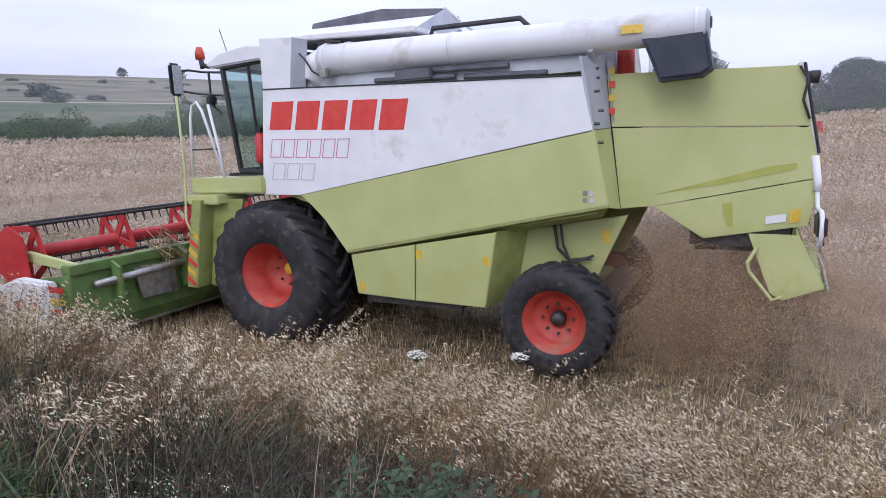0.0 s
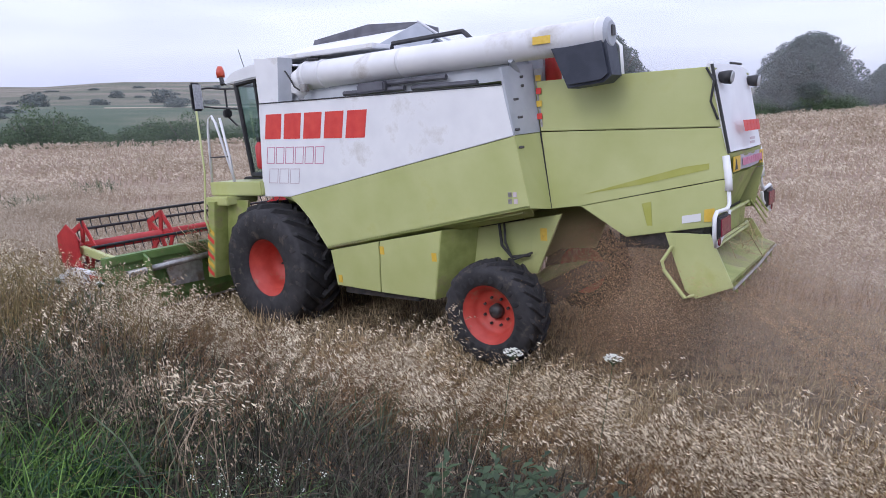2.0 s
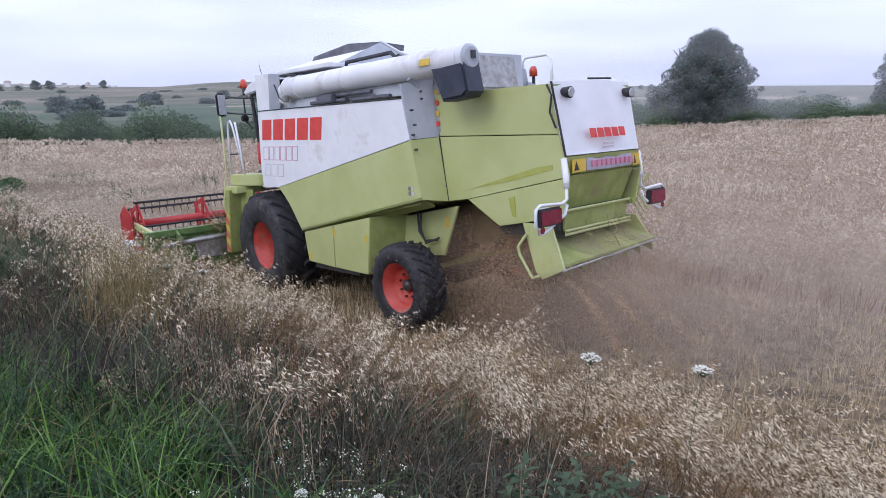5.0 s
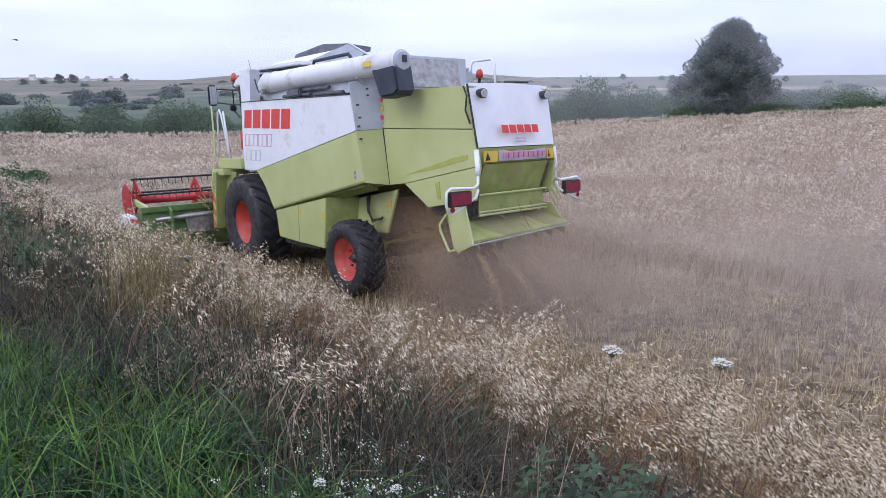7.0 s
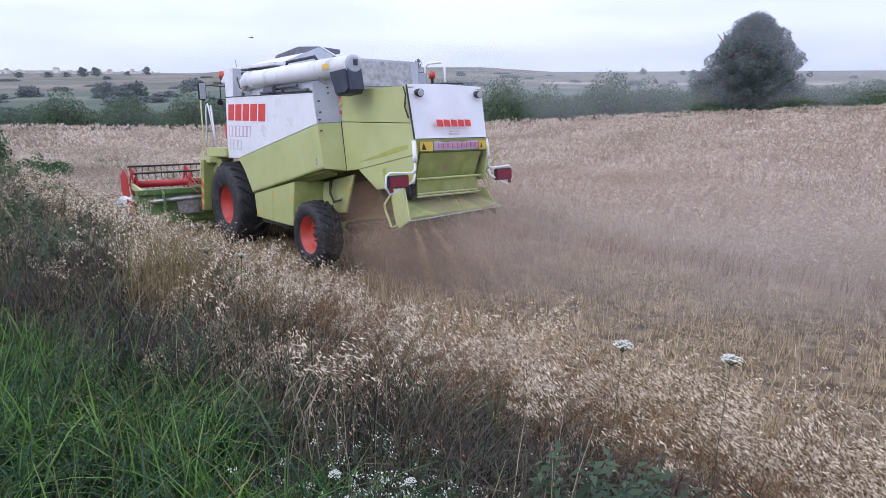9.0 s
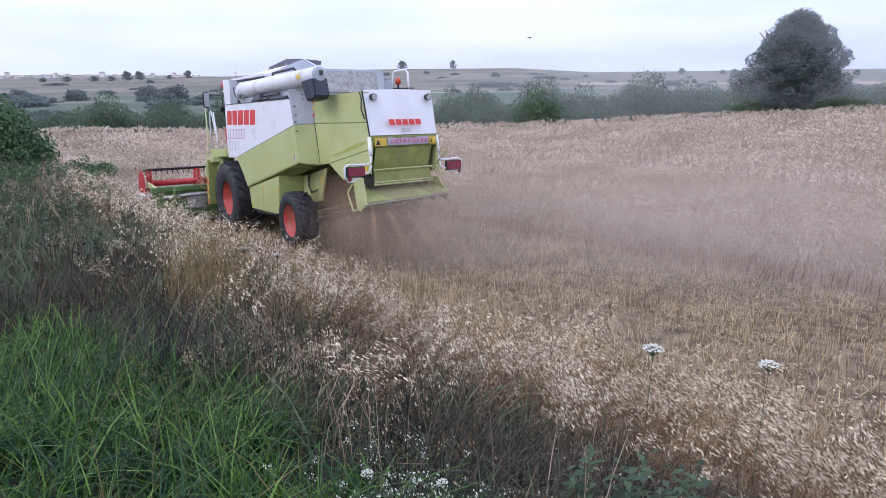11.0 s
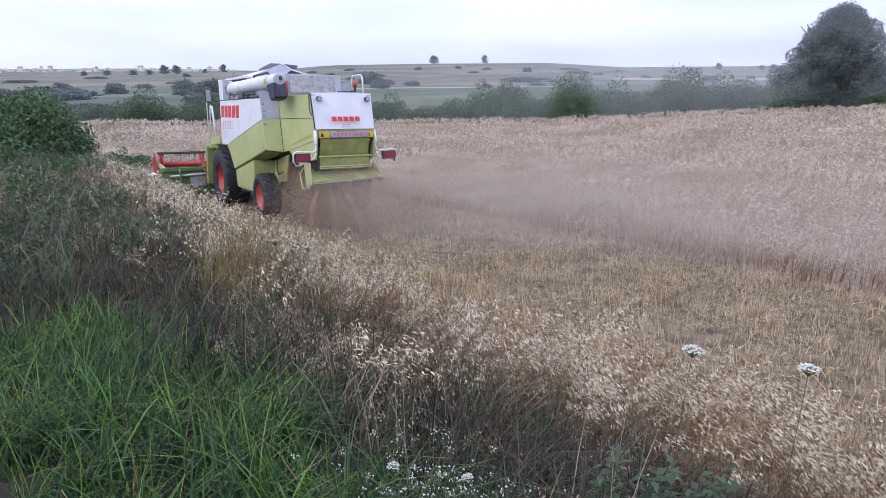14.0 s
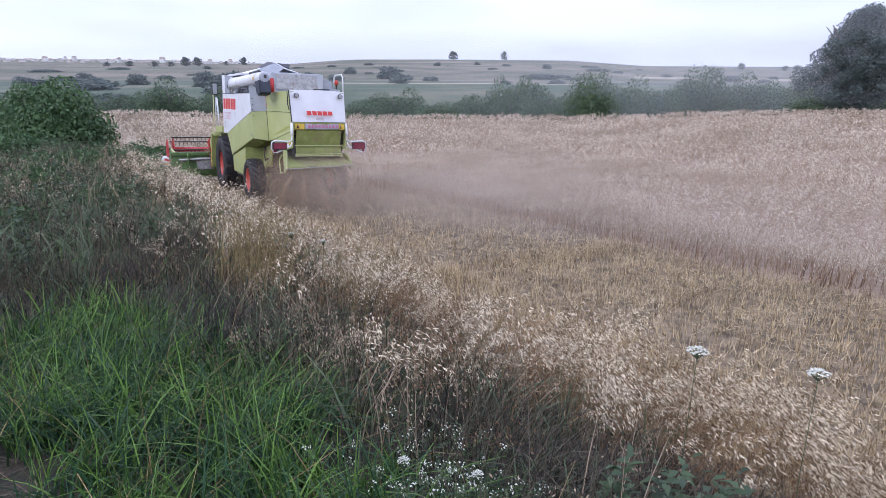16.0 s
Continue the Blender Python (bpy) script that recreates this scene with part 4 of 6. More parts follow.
def scaled(m, s):
    return m @ Matrix.Diagonal((s[0], s[1], s[2], 1))


def put(ob, m, s=(1, 1, 1)):
    ob.matrix_basis = scaled(m, s)
    return ob


def put_copy(ob, m, s):
    c = copy_thing(ob, m)
    c.matrix_basis = scaled(m, s)
    return c


def build_trees():
    big = make_tree("tree", 10.0, 9.5, 0.095, 84, 640, "large dark-leaved tree with a dense rounded crown at the field edge", LEAF_DARK, 0.09)
    put(big, polar(5.5, 76), (1.10, 1.10, 1.0))
    put_copy(big, polar(20.8, 78, 0, 140), (1.15, 1.2, 0.86))["label"] = "broad dark-leaved tree among hedge bushes at the field edge"
    put_copy(big, polar(26.5, 82, 0, 60), (0.9, 0.9, 0.62))["label"] = "low dark-leaved tree among hedge bushes at the field edge"
    put_copy(big, polar(32.5, 80, 0, 250), (1.2, 1.2, 0.72))["label"] = "spreading dark-leaved tree at the top of the field"
    put_copy(big, polar(38.5, 84, 0, 20), (1.2, 1.2, 0.8))["label"] = "spreading dark-leaved tree at the top of the field"
    hedge = [make_bush("hedge_bush", 6.5, 3.6, 0.11, 190, "dense green hedge bush along the field edge", HEDGE_LEAF, "hedge", "hedge along the field edge") for _ in range(3)]
    used = [False] * 3
    spots = []
    for i in range(30):
        az = -60 + i * 3.25
        r = 80 + 5 * math.sin(i * 1.7)
        hgt = 0.85 + 0.25 * math.sin(i * 2.3)
        if -24 < az < 3:
            hgt += 0.50
        if az < -34:
            hgt *= 1.12
        spots.append((az + 0.6 * math.sin(i * 5.1), r, hgt, i))
        if i % 2 == 0:
            spots.append((az + 1.4, r + 14, hgt * 1.05, i + 7))
    for az in (3, 9.5, 14.5, 18, 23, 29, 36):
        spots.append((az, 74, 0.62, int(az)))
    for az, r, hgt, i in spots:
        k = i % 3
        m, s = polar(az, r, -0.1, i * 47), (1.0 + 0.2 * math.sin(i), 1.0, hgt)
        if used[k]:
            put_copy(hedge[k], m, s)
        else:
            put(hedge[k], m, s)
            used[k] = True
    # the large bush on the bank, with brambles at its foot
    bush = make_bush("bank_bush", 4.3, 2.7, 0.075, 620, "rounded green bush on the bank beside the track", LEAF)
    put(bush, polar(-57.8, 34, -0.1), (1.05, 1.05, 1.22))
    put_copy(bush, polar(-62.5, 42, -0.2, 70), (1.2, 1.2, 0.95))
    put_copy(bush, polar(-59.8, 52, -0.2, 150), (0.9, 0.9, 1.35))
    low = make_bush("bramble", 2.4, 0.9, 0.06, 500, "low sprawling green bramble on the bank", LEAF, "bramble", "brambles on the bank")
    put(low, polar(-60.0, 31, -0.1), (1.6, 1.3, 1.1))
    put_copy(low, polar(-53.4, 30, -0.1, 80), (1.2, 1.0, 1.0))
    put_copy(low, polar(-52.0, 36, -0.1, 160), (1.1, 1.1, 1.2))
    put_copy(low, polar(-63, 26, -0.1, 200), (1.3, 1.3, 1.0))
    put_copy(low, polar(-55.5, 24, -0.1, 300), (1.0, 0.9, 0.8))
    put_copy(low, polar(-60, 21, -0.1, 20), (0.8, 0.8, 0.7))
    for k, (az, r, q) in enumerate(((-55.5, 11.5, 0.42), (-60, 15, 0.5), (-52.5, 17, 0.5), (-63, 10, 0.4), (-57, 18.5, 0.6), (-51.5, 23, 0.55), (-61, 26, 0.8))):
        put_copy(low, polar(az, r, -0.05, 61 * k), (q, q, q * 1.5))
    far = make_bush("scrub_bush", 5.0, 3.4, 0.26, 40, "dark scrub bush on the far slope", LEAF_DARK, "bush", "scrub on the far slopes")
    first = True
    for i in range(46):
        az, r = -66 + 2.4 * (i // 2) * 1.0 + rng.uniform(-3.5, 3.5) + (i % 2) * 30, rng.uniform(110, 480)
        if az > -36 and r < 190:
            r += 120
        s = rng.uniform(0.5, 1.15)
        m, sc = polar(az, r, -0.2, i * 77), (s * rng.uniform(1.0, 3.2), s, s * rng.uniform(0.45, 0.9))
        if first:
            put(far, m, sc)
            first = False
        else:
            put_copy(far, m, sc)
    for i in range(44):
        az, r = rng.uniform(-67, -41), 92 + 210 * rng.uniform(0, 1) ** 1.4
        s = rng.uniform(0.45, 1.0)
        put_copy(far, polar(az, r, -0.2, i * 51), (s * rng.uniform(1.0, 3.0), s * 1.4, s * rng.uniform(0.5, 0.95)))
    for az, r, s in ((-31.6, 270, 2.0), (-40.6, 240, 1.7), (-45, 190, 1.5), (-47, 230, 1.4), (-52, 200, 1.2), (-35, 330, 1.3), (-18, 420, 1.2), (-24, 500, 1.0)):
        put_copy(far, polar(az, r, -0.2, az * 9), (s, s, s * 0.95))
    ridge = make_tree("ridge_tree", 9.0, 9.0, 0.42, 16, 60, "lone dark tree on the skyline of the far hill", LEAF_DARK, 0.14, "trees on the skyline")
    put(ridge, polar(-21.7, 690, -0.5))
    for az, r, s, f in ((-26.1, 690, 1.25, 0.8), (-43.8, 690, 1.0, 0.9), (-45.2, 690, 0.7, 0.7), (-47.4, 690, 1.2, 0.8), (-48.3, 690, 1.2, 0.85), (-49.4, 690, 0.9, 0.6), (-50.6, 690, 1.0, 0.6), (-52.4, 700, 1.0, 0.6), (-54, 700, 0.8, 0.6), (-2.6, 690, 0.9, 0.8), (0.5, 690, 0.8, 0.7), (1.3, 690, 0.9, 0.7), (-8, 690, 0.4, 0.6)):
        put_copy(ridge, polar(az, r, -0.6, az * 31), (s * 1.1, s * 1.1, s * f))


def build_town():
    h = thing("far_house", "small pale house of a distant town", "house", "houses of the distant town")
    part("wall", boxed(-9, 9, -6, 6, -2, 9), PLASTER, h)
    part("roof", plated([(-9.5, -6.5, 9), (-9.5, 6.5, 9), (-9.5, 0, 12.5)], (19, 0, 0)), TILE, h)
    for i in range(170):
        az = -64 + 21 * (i / 170) + rng.uniform(-0.6, 0.6)
        r = 1900 + rng.uniform(0, 900)
        x, y = r * math.sin(radians(az)), r * math.cos(radians(az))
        m = pose(x, y, float(land(x, y)) - 0.6, 0, 0, rng.uniform(0, 180))
        s = rng.uniform(0.32, 0.75)
        sc = (s, s, s * (1.7 if i % 11 == 0 else 0.75))
        if i == 0:
            put(h, m, sc)
        else:
            put_copy(h, m, sc)


def build_flowers():
    """Wild carrot: a stalk, rays and a flat head of many small florets."""
    def umbel(u, s, h, width, lean, group="wild carrot on the bank", top_z=None, sways=False):
        x, y = us(u, s)
        if top_z:
            h = top_z - float(land(x, y))
        t = thing("wild_carrot", "white wild carrot flower head on a thin green stalk", "flower", group)
        t.matrix_basis = pose(x, y, float(land(x, y)))
        if sways:
            SWAY.append((t, x, y, float(land(x, y)), 0.0, u, 2.2))
        top = Vector((lean, 0, h))
        bm = tubed([(0, 0, -0.05), (lean * 0.3, 0, h * 0.5), top - Vector((0, 0, 0.04))], [0.0025, 0.002, 0.0016], 5)
        V, Q, k = [], [], 90
        for i in range(22):
            a, q = i * 2.4, math.sqrt((i + 0.5) / 22)
            e = top + Vector((math.cos(a) * q * width / 2, math.sin(a) * q * width / 2, 0.012 * (1 - q)))
            tube(bm, [top - Vector((0, 0, 0.04)), e], [0.0015, 0.001], 3)
        part("stalk", bm, HERB, t)
        for i in range(k):
            a, q = i * 2.4, math.sqrt((i + 0.5) / k)
            c = np.array([lean + math.cos(a) * q * width / 2, math.sin(a) * q * width / 2, h + 0.014 * (1 - q) + 0.006 * rng.uniform(-1, 1)])
            d = rng.normal(0, 0.3, 3) + [0, 0, 1]
            p1 = np.cross(d, [1, 0.2, 0])
            p1 /= np.linalg.norm(p1)
            p2 = np.cross(d / np.linalg.norm(d), p1)
            L = width * 0.07
            V += [c + p1 * L, c + p2 * L, c - p1 * L, c - p2 * L]
            Q.append([4 * i, 4 * i + 1, 4 * i + 2, 4 * i + 3])
        ob = new("flower_head", raw_mesh("flower_head", V, Q, [FLOWER]))
        ob.parent = t
    umbel(1.57, 2.32, 0.9, 0.09, 0.03, top_z=2.09, sways=True)
    umbel(1.27, 2.80, 0.9, 0.095, 0.03, top_z=1.98, sways=True)
    umbel(5.0, 1.6, 0.7, 0.06, 0.05)
    umbel(4.8, 1.8, 0.72, 0.06, 0.05)
    umbel(1.72, 0.90, 0.36, 0.045, 0.02)
    umbel(1.50, 1.05, 0.38, 0.04, 0.03)
    # small loose greenish-white umbels low on the bank
    P = []
    n = 120
    u, s = rng.normal(1.55, 0.22, n), rng.normal(1.02, 0.13, n)
    x, y = us(u, s)
    z = land(x, y)
    h = rng.uniform(0.16, 0.42, n)
    lx, ly = wind(n, 0.15, 0.22)
    P.append((*blades(x, y, z, h, np.full(n, 0.003), lx, ly, 2), HERB))
    P.append((*spikelets(x, y, z, h, lx, ly, 9, 0.009, 0.006, 0.92, 0.026), FLOWER))
    P.append((*spikelets(x, y, z, h, lx, ly, 16, 0.012, 0.006, 0.8, 0.03), HERB))
    gather("small_white_flowers", P, "small white flowers among green herbs on the bank", "flowers")


build_trees()
build_town()
build_flowers()


# ---- the combine harvester (x ahead, y to its left, z up, origin under the front axle) ----
HARV = thing("combine_harvester", "worn white and light-green combine harvester with red wheel rims, cutting crop", "combine harvester")
WHEELS, BARS, REEL = [], [], None
S = 1.34


def hood_y(x):
    return 0.93 + 0.10 * (x + 4.1)


def both(fn):
    for side in (1, -1):
        fn(side)


def flat(pts, y, side, th=0.035):
    """A side sheet from (x, z) points at y, on the left (1) or right (-1)."""
    return plated([(x, side * y, z) for x, z in pts], (0, -side * th, 0), 0.006)


def hood(pts, side, th=0.035, out=0.0):
    return plated([(x, side * (hood_y(x) + out), z) for x, z in pts], (0, -side * th, 0), 0.006)


def build_body():
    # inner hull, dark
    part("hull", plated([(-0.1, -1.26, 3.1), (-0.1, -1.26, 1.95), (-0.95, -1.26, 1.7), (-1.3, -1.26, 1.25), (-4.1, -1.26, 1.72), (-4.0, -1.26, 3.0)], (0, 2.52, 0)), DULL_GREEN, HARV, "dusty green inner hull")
    part("chassis", boxed(-3.0, -0.6, -0.75, 0.75, 0.62, 1.4, bevel=0.04), DARK_STEEL, HARV, "dark dusty chassis")

    def panels(side):
        part("side_panel", flat([(-0.08, 3.18), (0.05, 1.91), (-0.53, 1.91), (-4.08, 2.53), (-3.97, 3.04)], S, side), WHITE, HARV, "white upper side panel with lettering blocks")
        part("side_panel", flat([(-0.535, 1.905), (-0.70, 1.78), (-0.87, 1.62), (-1.17, 1.22), (-4.23, 1.79), (-4.085, 2.522)], S, side), GREEN, HARV, "light-green lower side panel")
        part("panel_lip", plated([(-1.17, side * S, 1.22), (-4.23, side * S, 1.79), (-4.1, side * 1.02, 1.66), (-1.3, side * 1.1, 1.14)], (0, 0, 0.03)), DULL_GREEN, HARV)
        part("panel_trim", tubed([(-0.08, side * 1.345, 3.185), (-3.97, side * 1.345, 3.045)], 0.008, 6), BLACK, HARV, "black seam strip")
        part("access_door", flat([(-1.20, 1.195), (-1.27, 0.73), (-2.035, 0.70), (-2.075, 1.35)], 1.32, side), GREEN, HARV)
        part("access_door", flat([(-2.09, 1.352), (-2.05, 0.70), (-2.90, 0.685), (-3.05, 1.515)], 1.32, side), GREEN, HARV)
        part("door_end", plated([(-2.91, side * 1.31, 0.69), (-3.06, side * 1.31, 1.52), (-3.25, side * 0.8, 1.5), (-3.1, side * 0.8, 0.72)], (0.02, 0, 0)), DULL_GREEN, HARV)
        part("door_sill", boxed(-2.6, -1.35, side * 1.0 - 0.25, side * 1.0 + 0.25, 0.62, 0.70), DARK_STEEL, HARV)
        # rearward step between the wide and the narrow body
        part("corner_panel", plated([(-3.97, side * 1.335, 3.22), (-4.085, side * 1.335, 2.535), (-4.16, side * 0.92, 2.55), (-4.10, side * 0.92, 3.26)], (0.03, 0, 0)), CHALK, HARV, "grey-white riveted corner panel")
        part("corner_panel", plated([(-4.088, side * 1.335, 2.528), (-4.23, side * 1.335, 1.79), (-4.26, side * 0.92, 1.73), (-4.162, side * 0.92, 2.543)], (0.03, 0, 0)), GREEN, HARV, "light-green corner panel")
        for k in range(4):
            for q in range(2):
                c = Vector((-4.03 - 0.006 * k, side * (1.1 - 0.12 * q), 3.12 - 0.09 * (k % 2) - 0.0 * k)) if k < 2 else Vector((-4.0 - 0.04 * k, side * 1.30, 2.95 - 0.18 * k + 0.3 * q))
                part("bolt", tubed([c, c + Vector((-0.05, 0, 0))], 0.014, 6), DARK_STEEL, HARV)
        # narrow rear hood
        part("hood_panel", hood([(-4.12, 3.07), (-4.17, 2.555), (-5.915, 2.485), (-5.825, 3.03)], side), GREEN, HARV)
        part("hood_panel", hood([(-4.172, 2.545), (-4.255, 1.73), (-4.56, 1.76), (-6.02, 2.02), (-5.918, 2.475)], side), GREEN, HARV)
        part("hood_skirt", hood([(-4.575, 1.755), (-5.04, 1.44), (-5.93, 1.57), (-6.02, 2.012)], side, out=-0.003), GREEN, HARV)
        part("hood_seam", tubed([(-4.165, side * (hood_y(-4.165) + 0.002), 2.55), (-4.255, side * (hood_y(-4.255) + 0.002), 1.735)], 0.009, 6), BLACK, HARV, "black rubber seam")
        part("overflow_streak", hood([(-4.6, 1.88), (-5.6, 2.13), (-5.82, 2.155), (-5.82, 2.10), (-5.2, 1.97)], side, 0.004, 0.003), mat_streak, HARV, "yellow-green oily streak")
        part("overflow_streak", hood([(-5.20, 1.78), (-5.25, 1.56), (-5.30, 1.56), (-5.29, 1.80)], side, 0.004, 0.003), mat_streak, HARV, "yellow-green oily streak")
        # axle support
        part("axle_bracket", plated([(-3.05, side * 0.82, 1.45), (-4.32, side * 0.82, 1.66), (-4.0, side * 0.82, 0.98), (-3.5, side * 0.82, 0.95), (-3.15, side * 0.82, 0.75)], (0, -side * 0.04, 0), 0.005), GREEN, HARV, "green rear axle bracket")
        part("hose", tubed([(-3.55, side * 0.86, 1.55), (-3.6, side * 0.9, 1.3), (-3.72, side * 0.9, 1.17), (-3.95, side * 0.88, 1.2)], 0.018, 6), BLACK, HARV, "black hydraulic hose")
        part("hose", tubed([(-3.62, side * 0.86, 1.55), (-3.66, side * 0.92, 1.34), (-3.75, side * 0.92, 1.14), (-3.98, side * 0.88, 1.23)], 0.014, 6), BLACK, HARV, "black hydraulic hose")
        part("sticker", boxed(-4.14, -4.06, side * 0.825 - 0.003, side * 0.825 + 0.003, 1.36, 1.5), YELLOW, HARV, "yellow warning sticker")
        for x, z in ((-2.12, 1.24), (-1.34, 0.82), (-2.93, 1.2)):
            part("sticker", boxed(x - 0.035, x + 0.035, side * 1.322 - 0.003, side * 1.322 + 0.003, z - 0.05, z + 0.05), YELLOW, HARV, "yellow warning sticker")
        part("sticker", plated([(-5.58, side * (hood_y(-5.58) + 0.005), 1.66), (-5.75, side * (hood_y(-5.75) + 0.005), 1.685), (-5.75, side * (hood_y(-5.75) + 0.005), 1.61), (-5.58, side * (hood_y(-5.58) + 0.005), 1.585)], (0, side * 0.003, 0)), WHITE, HARV, "white sticker")
        part("sticker", plated([(-5.78, side * (hood_y(-5.78) + 0.005), 1.72), (-5.87, side * (hood_y(-5.87) + 0.005), 1.735), (-5.87, side * (hood_y(-5.87) + 0.005), 1.61), (-5.78, side * (hood_y(-5.78) + 0.005), 1.60)], (0, side * 0.003, 0)), YELLOW, HARV, "yellow warning sticker")
        for k, (x, z) in enumerate(((-4.0, 1.93), (-4.06, 1.93), (-4.0, 1.86), (-4.07, 1.86))):
            part("decal", boxed(x - 0.022, x + 0.022, side * 1.342 - 0.003, side * 1.342 + 0.003, z - 0.025, z + 0.025), DECAL_PALE if k % 2 else STEEL, HARV)
        # brand block letters become slanted red blocks; the model name becomes outlined bars
        for k in range(5):
            x0, zt = -0.215 - k * 0.388, 3.03 - k * 0.0165
            w = 0.325
            bar = [(x0, zt), (x0 - w, zt - 0.012), (x0 - w + 0.075, zt - 0.34), (x0 + 0.075, zt - 0.328)]
            bm = plated([(x, side * (S + 0.004), z) for x, z in bar], (0, -side * 0.003, 0))
            part("brand_block", bm, DECAL_RED, HARV, "plain red slanted block of a brand mark")
        for k in range(6):
            x0, zt = -0.165 - k * 0.195, 2.59 - k * 0.006
            outline_bar(x0, zt, 0.165, 0.225, side, DECAL_ROSE)
        for k in range(3):
            outline_bar(-0.165 - k * 0.22, 2.30 - k * 0.006, 0.19, 0.205, side, DECAL_PALE)
    both(panels)
    # cross sheets that close the rear hood
    part("hood_roof", plated([(-4.1, 0.92, 3.04), (-5.85, 0.74, 3.0), (-5.85, -0.74, 3.0), (-4.1, -0.92, 3.04)], (0, 0, 0.02)), DULL_GREEN, HARV)
    part("rear_panel", plated([(-5.835, 0.755, 3.06), (-5.985, 0.735, 2.245), (-6.03, 0.0, 2.25), (-5.985, -0.735, 2.245), (-5.835, -0.755, 3.06), (-5.87, 0.0, 3.075)], (0.05, 0, 0), 0.008), WHITE, HARV, "white rear panel")
    part("rear_strip", plated([(-5.99, 0.735, 2.235), (-5.96, 0.70, 2.04), (-6.0, -0.0, 2.03), (-5.96, -0.70, 2.04), (-5.99, -0.735, 2.235), (-6.035, 0, 2.24)], (0.04, 0, 0)), DULL_GREEN, HARV, "faded green strip with name bars")
    part("rear_edge", tubed([(-5.84, 0.76, 3.05), (-5.99, 0.745, 2.24)], 0.014, 6), BLACK, HARV, "black rubber edge")
    part("cable", tubed([(-5.80, 0.79, 3.02), (-5.87, 0.80, 2.9), (-5.84, 0.80, 2.72), (-5.90, 0.78, 2.55)], 0.012, 6), BLACK, HARV, "black cable")
    for k in range(5):
        y0 = 0.35 - k * 0.143
        part("brand_block", plated([(-6.02 - 0.008, y0, 2.53), (-6.02 - 0.012, y0 - 0.115, 2.525), (-6.035 - 0.012, y0 - 0.125, 2.42), (-6.035 - 0.008, y0 - 0.01, 2.425)], (0.004, 0, 0)), DECAL_RED, HARV, "plain red block of a brand mark")
    for k in range(2):
        part("decal", boxed(-6.045, -6.037, -0.1, 0.1, 2.335 - k * 0.04, 2.36 - k * 0.04), DECAL_PALE, HARV, "unreadable grey bar")
    part("name_plate", plated([(-6.000, 0.39, 2.205), (-5.995, 0.39, 2.065), (-6.012, 0.0, 2.06), (-5.99, -0.53, 2.065), (-5.998, -0.53, 2.205), (-6.022, 0.0, 2.208)], (-0.012, 0, 0)), PLATE_LILAC, HARV, "faded lilac name plate")
    for k in range(9):
        part("name_bar", boxed(-6.042, -6.022, 0.32 - k * 0.095 - 0.058, 0.32 - k * 0.095, 2.10, 2.17), DECAL_ROSE, HARV, "plain rose bar in place of a name")
    for y0, y1 in ((0.66, 0.42), (-0.54, -0.68)):
        part("sticker", boxed(-6.02, -6.008, y1, y0, 2.06, 2.20), YELLOW, HARV, "yellow warning sticker")
        part("decal", plated([(-6.022, y0 - 0.02, 2.08), (-6.022, (y0 + y1) / 2 + 0.01, 2.08), (-6.022, (3 * y0 + y1) / 4, 2.18)], (-0.003, 0, 0)), BLACK, HARV)
    for y in (0.59, -0.605):
        bm = bmesh.new()
        tube(bm, [(-5.86, y, 2.94), (-5.92, y, 2.93), (-5.97, y, 2.925)], [0.045, 0.060, 0.062], 16)
        lamp = part("work_lamp", bm, BLACK, HARV, "round black work lamp", True)
        part("lamp_lens", tubed([(-5.972, y, 2.925), (-5.985, y, 2.923)], [0.053, 0.048], 16), LAMP_GLASS, lamp)
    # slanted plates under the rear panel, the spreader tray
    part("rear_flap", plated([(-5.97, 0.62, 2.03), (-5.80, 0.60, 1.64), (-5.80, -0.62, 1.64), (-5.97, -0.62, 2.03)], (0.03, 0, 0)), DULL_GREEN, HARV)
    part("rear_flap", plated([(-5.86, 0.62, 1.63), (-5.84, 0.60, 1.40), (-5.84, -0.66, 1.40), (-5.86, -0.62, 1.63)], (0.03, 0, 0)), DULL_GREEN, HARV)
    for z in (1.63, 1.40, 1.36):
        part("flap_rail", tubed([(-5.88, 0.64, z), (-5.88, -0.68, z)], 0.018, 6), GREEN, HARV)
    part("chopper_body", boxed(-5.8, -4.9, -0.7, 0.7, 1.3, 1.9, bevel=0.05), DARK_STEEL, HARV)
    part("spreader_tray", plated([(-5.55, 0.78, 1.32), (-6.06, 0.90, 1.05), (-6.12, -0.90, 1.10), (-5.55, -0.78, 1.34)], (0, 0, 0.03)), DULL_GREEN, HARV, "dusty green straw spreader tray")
    part("tray_side", plated([(-5.44, 0.86, 1.50), (-5.64, 0.90, 0.95), (-5.74, 0.91, 0.88), (-6.08, 0.95, 1.03), (-5.86, 0.88, 1.50)], (0, -0.03, 0)), GREEN, HARV)
    part("tray_side", plated([(-5.5, -0.80, 1.42), (-5.55, -0.82, 1.1), (-6.06, -0.95, 1.05), (-5.9, -0.80, 1.42)], (0, 0.03, 0)), GREEN, HARV)
    part("tray_edge", tubed([(-6.1, 1.0, 1.03), (-6.13, 0, 1.07), (-6.12, -0.92, 1.10)], 0.014, 6), STEEL, HARV)
    part("guard_bar", tubed([(-5.52, 0.90, 1.38), (-5.44, 0.96, 1.24), (-5.46, 0.96, 1.15), (-5.66, 0.99, 0.90), (-5.74, 0.96, 0.93)], 0.018, 8), GREEN, HARV, "bent light-green guard bar")
